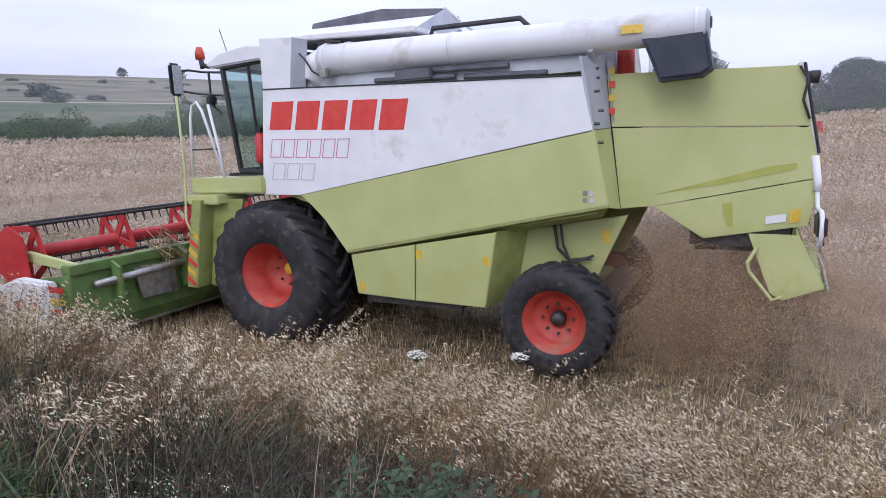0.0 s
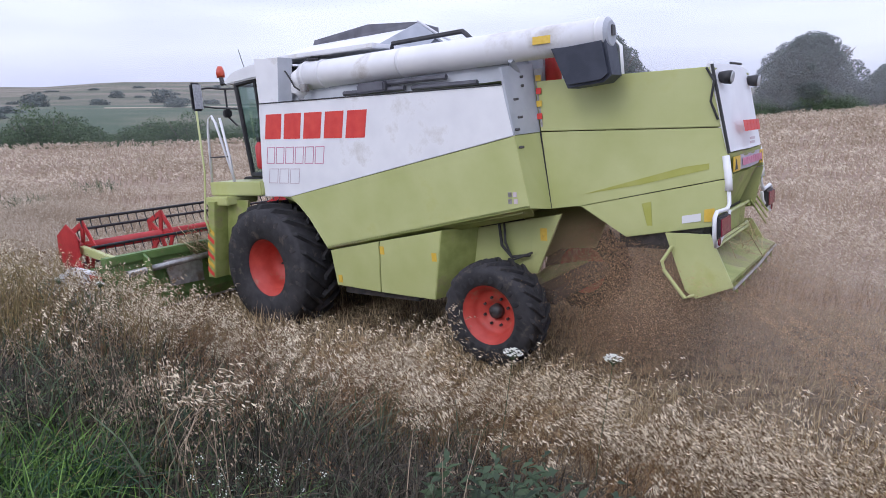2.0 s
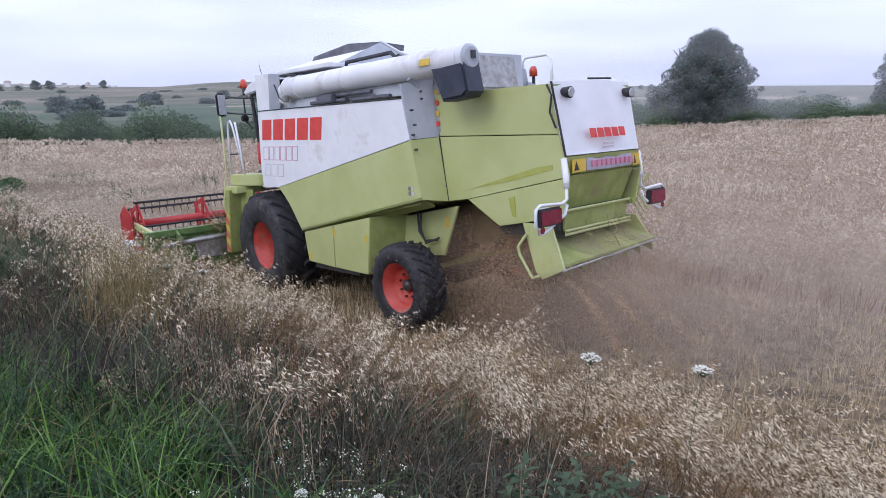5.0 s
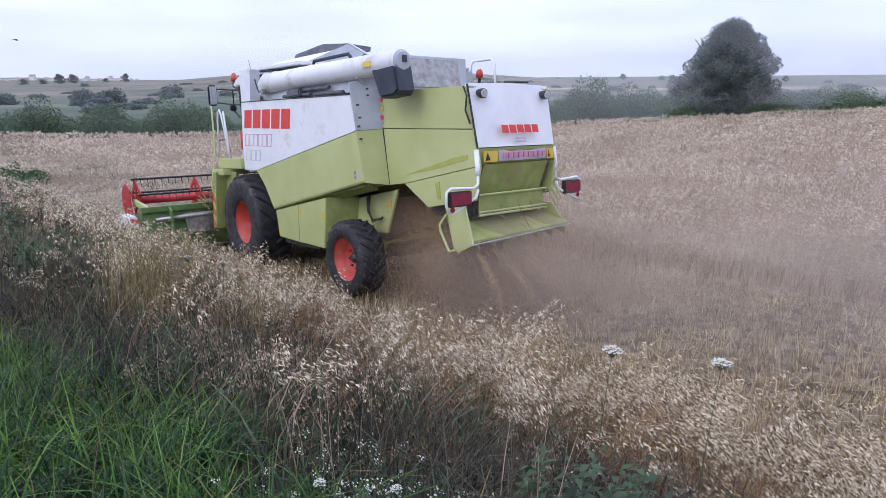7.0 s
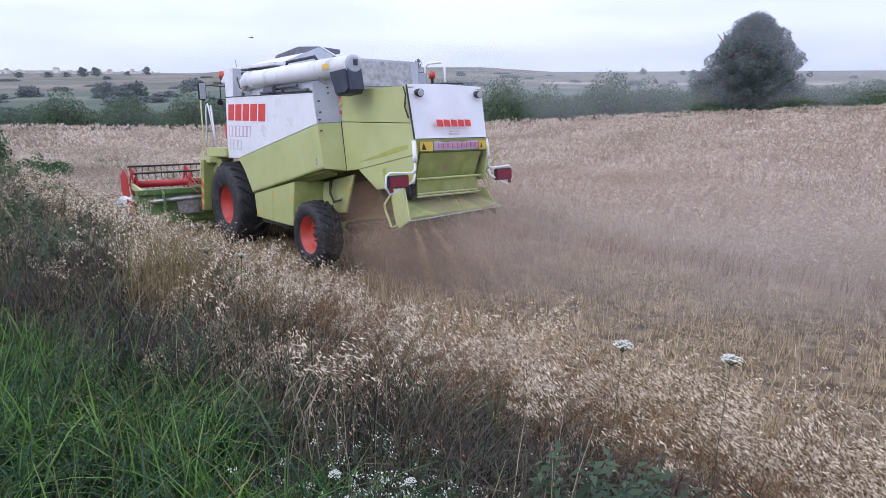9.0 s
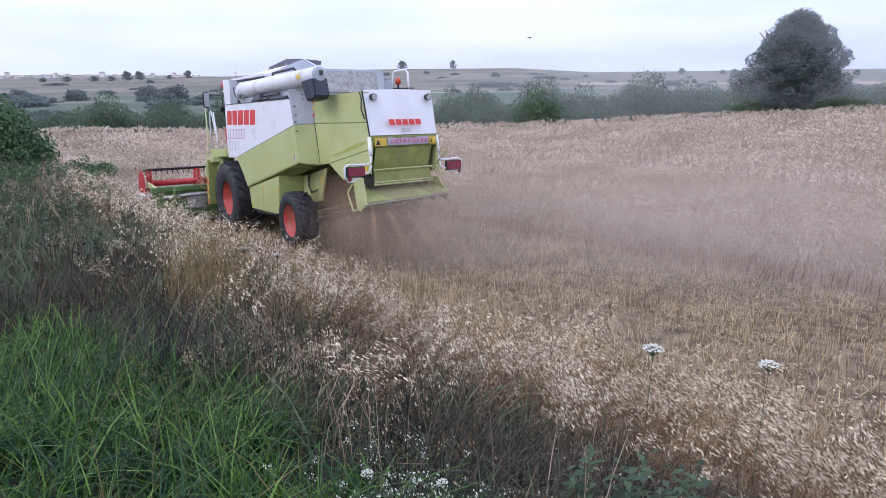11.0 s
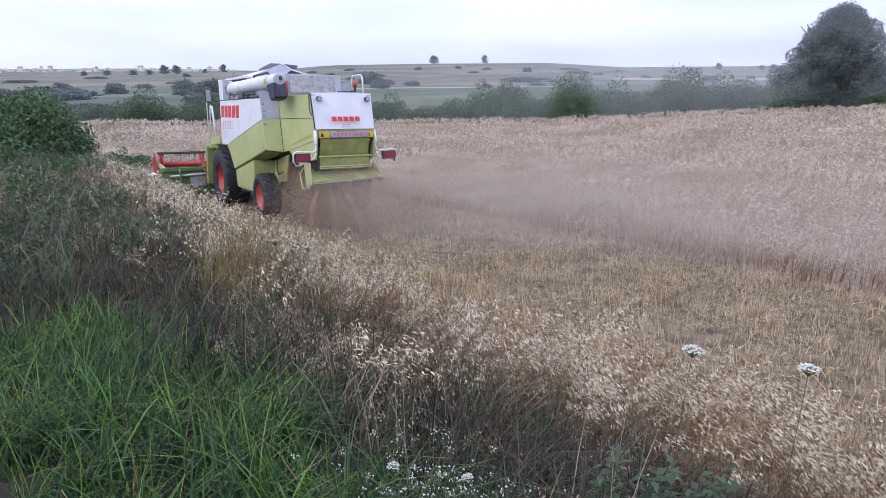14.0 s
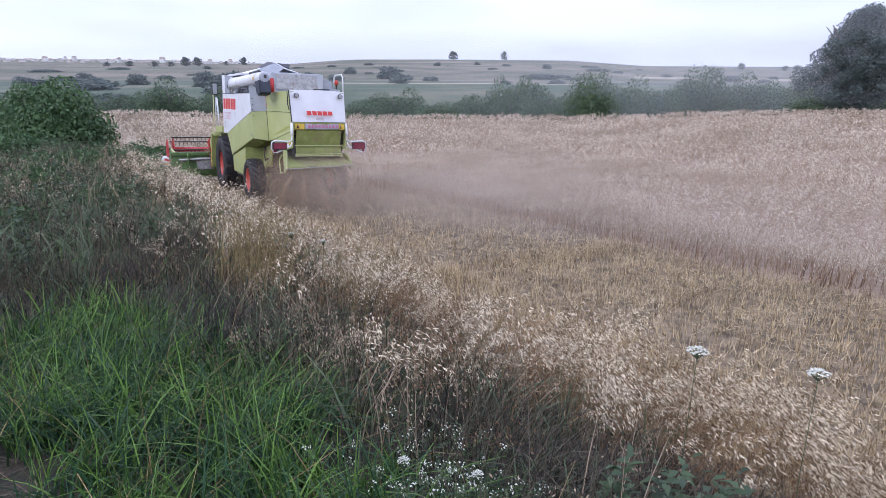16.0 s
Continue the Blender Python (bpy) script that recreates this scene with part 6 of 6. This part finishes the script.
def build_header():
    global REEL
    W = 2.86
    part("feeder_house", plated([(0.75, 0.72, 1.75), (1.85, 0.72, 1.15), (1.85, 0.72, 0.42), (0.6, 0.72, 0.9)], (0, -1.44, 0), 0.02), DULL_GREEN, HARV, "dusty green feeder house")
    part("header_back", plated([(1.80, W, 1.12), (1.72, W, 0.45), (1.80, W, 0.30), (1.86, W, 0.45), (1.88, W, 1.12)], (0, -2 * W, 0)), HEAD_GREEN, HARV, "green header back wall")
    part("header_beam", boxed(1.72, 1.92, -W, W, 1.08, 1.20, bevel=0.015), HEAD_GREEN, HARV)
    part("header_pipe", tubed([(1.68, W - 0.25, 0.93), (1.66, 1.3, 0.98), (1.66, 0.9, 1.0)], 0.05, 10), STEEL, HARV, "grimy steel drive shaft", True)
    part("header_floor", plated([(1.80, W, 0.30), (3.15, W, 0.20), (3.15, -W, 0.20), (1.80, -W, 0.30)], (0, 0, -0.04)), STEEL, HARV)
    part("cutter_bar", boxed(3.13, 3.22, -W, W, 0.16, 0.22), DARK_STEEL, HARV)
    part("intake_auger", tubed([(2.15, W - 0.08, 0.62), (2.15, -W + 0.08, 0.62)], 0.20, 16), STEEL, HARV, "steel intake auger", True)
    part("shield_plate", plated([(1.70, 2.05, 1.02), (1.66, 2.0, 0.62), (1.66, 1.45, 0.60), (1.70, 1.42, 1.02)], (-0.03, 0, 0)), STEEL, HARV, "bare metal shield plate")
    for y in (2.3, 1.25):
        part("bracket", plated([(1.72, y, 1.18), (1.58, y, 1.1), (1.56, y, 0.7), (1.72, y, 0.6)], (0, 0.04, 0)), HEAD_GREEN, HARV)
    part("caught_straw", straw_tuft(1.75, 1.45, 1.18, 260, 0.28), STUBBLE, HARV, "tangle of straw caught on the header")
    for side in (1, -1):
        y = side * (W + 0.01)
        part("end_wall", plated([(1.74, y, 1.10), (1.76, y, 0.32), (3.2, y, 0.2), (3.0, y, 0.75), (2.3, y, 1.02)], (0, -side * 0.04, 0), 0.006), HEAD_GREEN, HARV)
        part("divider", plated([(1.95, y + side * 0.02, 1.02), (1.88, y + side * 0.02, 0.55), (2.8, y + side * 0.05, 0.35), (3.7, y + side * 0.02, 0.25), (3.0, y + side * 0.05, 0.88), (2.5, y + side * 0.04, 1.05)], (0, side * 0.16, 0), 0.03), WHITE, HARV, "scuffed white crop divider")
        for k in range(3):
            part("warning_stripe", plated([(1.875, y + side * 0.02, 0.58 + 0.14 * k), (1.875, y + side * 0.18, 0.64 + 0.14 * k), (1.885, y + side * 0.18, 0.72 + 0.14 * k), (1.885, y + side * 0.02, 0.66 + 0.14 * k)], (-0.012, 0, 0)), DECAL_RED if k % 2 == 0 else YELLOW, HARV)
            part("warning_stripe", plated([(2.1 + 0.3 * k, y + side * 0.19, 0.70), (2.22 + 0.3 * k, y + side * 0.19, 0.68), (2.30 + 0.3 * k, y + side * 0.195, 0.76), (2.18 + 0.3 * k, y + side * 0.195, 0.78)], (0, side * 0.01, 0)), DECAL_RED, HARV)
        part("reel_arm", plated([(1.80, side * (W - 0.10), 1.20), (1.85, side * (W - 0.10), 1.10), (2.75, side * (W - 0.10), 1.20), (2.72, side * (W - 0.10), 1.32)], (0, -side * 0.08, 0), 0.008), GREEN, HARV, "green reel arm")
        part("reel_ram", tubed([(1.82, side * (W - 0.22), 1.06), (2.6, side * (W - 0.22), 1.16)], 0.03, 8), STEEL, HARV)
    # the reel turns as one piece
    REEL = new("reel")
    REEL.parent = HARV
    REEL.matrix_basis = pose(2.90, 0, 1.27)
    part("reel_tube", tubed([(0, W - 0.2, 0), (0, -W + 0.2, 0)], 0.085, 16), RED, REEL, "red reel tube", True)
    for y in (2.62, 1.35, 0.1, -1.2, -2.62):
        for k in range(5):
            bm = bmesh.new()
            a, b = 2 * math.pi * k / 5, 2 * math.pi * (k + 1) / 5
            pa, pb = Vector((math.cos(a), 0, math.sin(a))), Vector((math.cos(b), 0, math.sin(b)))
            plate(bm, [Vector((0, y, 0)) + p for p in (pa * 0.44, pb * 0.44, pb * 0.34, pa * 0.34)], (0, 0.02, 0))
            part("reel_rim", bm, RED, REEL)
            bm = bmesh.new()
            n = Vector((-pa.z, 0, pa.x)) * 0.045
            plate(bm, [Vector((0, y, 0)) + p for p in (pa * 0.07 + n, pa * 0.42 + n, pa * 0.42 - n, pa * 0.07 - n)], (0, 0.025, 0))
            part("reel_spoke", bm, RED, REEL)
    for k in range(5):
        bar = part("tine_bar", tubed([(0, W - 0.15, 0), (0, -W + 0.15, 0)], 0.022, 8), BLACK, HARV, "black tine bar")
        tine = part("tine", tubed([(0, 0, 0), (0.005, 0, -0.05), (-0.03, 0, -0.14)], [0.014, 0.011, 0.007], 4), BLACK, bar)
        for j in range(38):
            o = tine if j == 0 else new("tine", tine.data)
            o.parent, o.location = bar, (0, W - 0.2 - j * 0.145, 0)
        BARS.append((bar, 2 * math.pi * k / 5))
    for side in (1, -1):
        part("reel_shield", plated([(2.55, side * (W - 0.02), 1.0), (2.62, side * (W - 0.02), 1.52), (2.9, side * (W - 0.02), 1.66), (3.25, side * (W - 0.02), 1.48), (3.3, side * (W - 0.02), 1.1), (2.95, side * (W - 0.02), 0.85)], (0, -side * 0.02, 0), 0.006), RED, HARV, "red reel end shield")


def straw_tuft(x, y, z, n, r):
    bm = bmesh.new()
    for i in range(n):
        c = Vector((x, y, z)) + Vector(rng.normal(0, r * 0.4, 3))
        d = Vector(rng.normal(0, 1, 3)).normalized() * rng.uniform(0.05, 0.16)
        w = d.cross(Vector((0.3, 0.5, 0.8))).normalized() * 0.004
        f = [bm.verts.new(c - d + w), bm.verts.new(c - d - w), bm.verts.new(c + d - w), bm.verts.new(c + d + w)]
        bm.faces.new(f)
    return bm


build_body()
build_tank()
build_cab()
build_wheels()
build_header()


# ---- chaff and dust ----
def build_chaff():
    """Flakes that fall behind the rear axle and fly off the spreader."""
    V, Q = [], []
    n = 110000
    x = np.concatenate([rng.uniform(-5.6, -4.3, n // 2), -5.2 - np.abs(rng.normal(0, 1.0, n // 2))])
    y = np.concatenate([rng.normal(0.1, 0.5, n // 2), rng.normal(0.0, 0.8, n // 2)])
    q = rng.uniform(0, 1, n)
    top = np.interp(x, [-8, -6.1, -5.0, -4.3], [0.5, 1.05, 1.45, 1.6])
    z = top * q ** 0.9
    # jets that fan out below the lip of the spreader
    k = 12000
    jet, f = rng.integers(0, 6, k), rng.uniform(0, 1, k)
    y0 = -0.75 + 0.3 * jet
    x[-k:] = -5.95 - 1.5 * f + rng.normal(0, 0.03, k) * (0.4 + f)
    y[-k:] = y0 * (1 + 1.1 * f) + rng.normal(0, 0.05, k) * (0.3 + f)
    z[-k:] = 0.88 - 0.25 * f - 0.55 * f * f + rng.normal(0, 0.03, k)
    c = np.stack([x, y, z], -1)
    a = rng.normal(0, 1, (n, 3))
    a /= np.linalg.norm(a, axis=1)[:, None]
    b = np.cross(a, rng.normal(0, 1, (n, 3)))
    b /= np.linalg.norm(b, axis=1)[:, None]
    L = rng.uniform(0.0025, 0.0075, n)[:, None]
    V = np.stack([c - a * L * 1.4, c + b * L * 0.6, c + a * L * 1.4, c - b * L * 0.6], 1).reshape(-1, 3)
    me = raw_mesh("chaff", V, np.arange(n * 4).reshape(-1, 4), [CHAFF])
    return tagged(new("flying_chaff", me), "brown chaff and straw bits flying behind the harvester", "chaff", kind="stuff")


CHAFF_CLOUD = build_chaff()
DUST = thing("dust_cloud", "brownish-grey dust drifting behind the harvester", "dust")
PUFFS = []


def build_dust():
    # veils: centre, half length, half height, turn, density
    spec = ((-4.75, 0.95, 0.70, 1.15, 1.1, 6, 0.24), (-4.85, 0.70, 0.78, 1.2, 1.15, 9, 0.24), (-5.0, 0.30, 0.80, 1.35, 1.2, 12, 0.24), (-5.5, -0.2, 0.80, 1.7, 1.2, 22, 0.23), (-6.0, 0.5, 0.62, 1.5, 1.1, 40, 0.22),
            (-6.9, 0.2, 0.60, 2.0, 1.1, 46, 0.23), (-7.7, -0.7, 0.66, 2.6, 1.25, 46, 0.23), (-10.2, -2.0, 0.74, 3.6, 1.25, 33, 0.22),
            (-12.2, -2.6, 0.72, 4.0, 1.2, 26, 0.20), (-15.0, -3.1, 0.70, 4.5, 1.1, 17, 0.17), (-18.5, -3.4, 0.62, 5.0, 1.0, 10, 0.14), (-9.6, -3.6, 0.95, 3.0, 1.1, 30, 0.20),
            (-7.2, 1.0, 0.55, 2.2, 1.0, 38, 0.23), (-9.6, -0.4, 0.62, 3.0, 1.1, 34, 0.23), (-12.0, -1.2, 0.66, 3.6, 1.1, 24, 0.21))
    for i, (x, y, z, a, b, turn, peak) in enumerate(spec):
        n, m = 24, 10
        bm = bmesh.new()
        g = [[bm.verts.new((-1 + 2 * p / n, 0.08 * math.sin(3.0 * p / n + i), -1 + 2 * q / m)) for q in range(m + 1)] for p in range(n + 1)]
        for p in range(n):
            for q in range(m):
                if math.hypot(-1 + (2 * p + 1) / n, -1 + (2 * q + 1) / m) < 1.0:
                    bm.faces.new((g[p][q], g[p + 1][q], g[p + 1][q + 1], g[p][q + 1]))
        bmesh.ops.delete(bm, geom=[v for v in bm.verts if not v.link_faces], context="VERTS")
        ob = part("veil", bm, dust_material("dust_veil", (0.47, 0.33, 0.22) if i < 4 else (0.60, 0.49, 0.39) if i < 8 else (0.55, 0.475, 0.415), peak, 3.7 * i), DUST, "", True)
        ob.scale = (a, 0.6, b)
        ob.location, ob.rotation_euler = (x, y, z), (0, 0, radians(turn))
        PUFFS.append((ob, x, y, z, turn))


build_dust()


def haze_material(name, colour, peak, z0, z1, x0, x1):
    """A pale sheet that imitates haze of air and dust: thickest low down, gone at its upper rim."""
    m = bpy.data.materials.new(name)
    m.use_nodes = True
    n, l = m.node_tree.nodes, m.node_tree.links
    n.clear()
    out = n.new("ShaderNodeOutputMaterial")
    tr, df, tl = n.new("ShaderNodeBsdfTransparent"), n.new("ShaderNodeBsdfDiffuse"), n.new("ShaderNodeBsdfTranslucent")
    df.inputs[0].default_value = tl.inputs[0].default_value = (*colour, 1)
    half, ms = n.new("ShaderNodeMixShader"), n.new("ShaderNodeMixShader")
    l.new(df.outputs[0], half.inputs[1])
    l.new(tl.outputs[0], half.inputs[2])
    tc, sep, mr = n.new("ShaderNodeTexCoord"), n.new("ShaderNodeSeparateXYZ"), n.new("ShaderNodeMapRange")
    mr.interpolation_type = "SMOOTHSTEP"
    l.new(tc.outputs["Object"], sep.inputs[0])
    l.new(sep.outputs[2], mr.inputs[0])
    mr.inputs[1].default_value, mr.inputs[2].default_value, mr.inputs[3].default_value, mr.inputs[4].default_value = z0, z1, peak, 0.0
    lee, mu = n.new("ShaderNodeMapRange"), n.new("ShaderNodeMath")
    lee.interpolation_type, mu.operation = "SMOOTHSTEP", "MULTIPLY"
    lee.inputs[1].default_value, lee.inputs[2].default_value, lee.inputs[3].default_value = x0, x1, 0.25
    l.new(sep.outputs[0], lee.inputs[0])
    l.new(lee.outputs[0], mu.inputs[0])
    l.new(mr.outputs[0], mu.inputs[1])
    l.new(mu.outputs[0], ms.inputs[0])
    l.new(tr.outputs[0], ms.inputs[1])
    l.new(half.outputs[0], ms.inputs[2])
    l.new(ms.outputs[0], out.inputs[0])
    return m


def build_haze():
    # two added sheets veil hedge and hills, lifting their darks as airlight would
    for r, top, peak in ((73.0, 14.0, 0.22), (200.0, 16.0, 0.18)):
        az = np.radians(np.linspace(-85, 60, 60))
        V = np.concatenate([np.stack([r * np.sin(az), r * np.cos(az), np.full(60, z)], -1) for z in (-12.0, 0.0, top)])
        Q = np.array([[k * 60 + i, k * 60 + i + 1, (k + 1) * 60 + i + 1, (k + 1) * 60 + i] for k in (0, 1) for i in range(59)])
        me = raw_mesh("haze_sheet", V, Q, [haze_material("air_haze", (0.80, 0.80, 0.82), peak, 3.0, top, -0.65 * r, 0.05 * r)])
        tagged(new("haze_sheet", me), "thin pale sheet added to imitate haze of air and dust over the far land", "haze", kind="stuff")


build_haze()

# ---- a bird passes ----
BIRD = thing("bird", "small dark bird gliding across the sky", "bird")
WINGS = []


def build_bird():
    part("body", tubed([(0.16, 0, 0), (0.1, 0, 0.01), (0, 0, 0), (-0.12, 0, 0), (-0.24, 0, 0)], [0.01, 0.035, 0.045, 0.025, 0.012], 8), FEATHER, BIRD, smooth=True)
    part("tail", plated([(-0.16, 0.02, 0), (-0.32, 0.06, 0), (-0.32, -0.06, 0), (-0.16, -0.02, 0)], (0, 0, 0.008)), FEATHER, BIRD)
    for side in (1, -1):
        w = part("wing", plated([(0.08, 0, 0), (0.10, side * 0.2, 0), (-0.02, side * 0.46, 0), (-0.08, side * 0.22, 0), (-0.08, 0, 0)], (0, 0, 0.01)), FEATHER, BIRD)
        WINGS.append((w, side))


build_bird()

# ---- what moves ----
DRIVE = [
    (0.0, -1.46, 8.90, 0.039, 2.19, 5.22, 153.99),
    (0.5, -1.86, 9.05, -0.007, 2.11, 5.13, 153.43),
    (1.0, -2.25, 9.18, -0.048, 1.93, 5.08, 152.93),
    (1.5, -2.62, 9.31, -0.079, 1.56, 5.26, 152.45),
    (2.0, -3.00, 9.46, -0.118, 1.10, 5.66, 152.05),
    (2.5, -3.39, 9.64, -0.161, 0.74, 6.01, 151.74),
    (3.0, -3.81, 9.83, -0.205, 0.34, 6.40, 150.72),
    (3.5, -4.19, 10.03, -0.239, -0.12, 6.79, 149.92),
    (4.0, -4.51, 10.20, -0.268, -0.23, 6.71, 149.70),
    (4.5, -4.83, 10.38, -0.276, 0.07, 6.46, 149.31),
    (5.0, -5.18, 10.58, -0.281, 0.53, 5.84, 148.61),
    (7.5, -6.99, 11.67, -0.361, 2.54, 4.58, 147.89),
    (8.0, -7.37, 11.90, -0.389, 2.77, 4.19, 147.87),
    (8.5, -7.78, 12.16, -0.402, 2.79, 4.45, 148.36),
    (11.0, -10.20, 13.54, -0.579, 1.90, 5.54, 149.36),
    (11.5, -10.69, 13.82, -0.610, 1.82, 5.56, 149.47),
    (12.0, -11.21, 14.11, -0.643, 1.75, 5.55, 149.33),
    (12.5, -11.76, 14.40, -0.682, 1.65, 5.45, 148.96),
    (13.0, -12.29, 14.72, -0.712, 1.78, 5.32, 148.74),
    (13.5, -12.81, 15.05, -0.733, 2.04, 5.19, 148.45),
    (14.0, -13.33, 15.39, -0.754, 2.38, 4.93, 148.14),
    (14.5, -13.86, 15.75, -0.781, 2.76, 4.68, 147.86),
    (15.0, -14.40, 16.11, -0.815, 2.89, 4.61, 147.36),
    (15.5, -14.96, 16.47, -0.850, 2.97, 4.56, 146.83),
    (16.0, -15.53, 16.83, -0.888, 2.93, 4.66, 146.34),
]


def drive_u(t):
    ts = [r[0] for r in DRIVE]
    return float(np.interp(t, ts, [r[1] * PX + r[2] * PY for r in DRIVE]))


def motions():
    rows = [(r[0], pose(*r[1:])) for r in DRIVE]
    walk(HARV, rows)
    walk(CHAFF_CLOUD, rows)
    walk(DUST, rows)
    steps = [0.5 * k for k in range(33)]
    for wheel, x, y, z, R in WHEELS:
        walk(wheel, [(t, pose(x, y, z, 0, math.degrees((drive_u(t) - drive_u(0)) / R), 0)) for t in steps])
    walk(REEL, [(t, pose(2.90, 0, 1.27, 0, 20 + 118 * t, 0)) for t in steps])
    for bar, a in BARS:
        walk(bar, [(0.25 * k, pose(2.90 + 0.46 * math.cos(a - radians(20 + 29.5 * k)), 0, 1.27 + 0.46 * math.sin(a - radians(20 + 29.5 * k)))) for k in range(65)])
    ts = np.linspace(0, 16, 321)
    us_ = np.array([drive_u(t) for t in ts]) + 3.0
    for ob, u in STRIPS:
        x, y = us(u, 6.85 - 0.025 * (u - 6))
        z = float(land(x, y))
        tc = float(np.interp(u, us_, ts, left=0.0, right=16.0))
        up, down = pose(x, y, z), pose(x, y, z - 1.15)
        if us_[-1] < u:
            walk(ob, [(0, up), (16, up)])
        else:
            a, b = max(0.05, tc - 0.35), max(0.1, tc) + 0.35
            walk(ob, [(0, up), (a, up), (b, down), (max(16.0, b + 0.1), down)])
    bird = [(0, -110, 60, 3.5), (8.0, -43.3, 60, 2.9), (11, -15.1, 60, 2.95), (11.5, -8.5, 60, 3.15), (13, 12, 60, 4.6), (16, 55, 70, 7)]
    walk(BIRD, [(t, pose(r * math.sin(radians(a)), r * math.cos(radians(a)), 3.3 + r * math.tan(radians(e)), 0, -4, -a * 0.4)) for t, a, r, e in bird])
    # the wind rocks the oats and the tall flowers about their feet
    for ob, x, y, z, turn, ph, amp in SWAY:
        walk(ob, [(0.5 * k, pose(x, y, z, 0.4 * amp * math.sin(1.9 * k + ph), amp * math.sin(1.25 * k + 1.7 * ph) + 0.3 * amp * math.sin(2.9 * k + ph), turn)) for k in range(33)])
    for w, side in WINGS:
        walk(w, [(0.5 * k, pose(0, 0, 0, side * (14 if k % 2 else -10), 0, 0)) for k in range(33)])


motions()
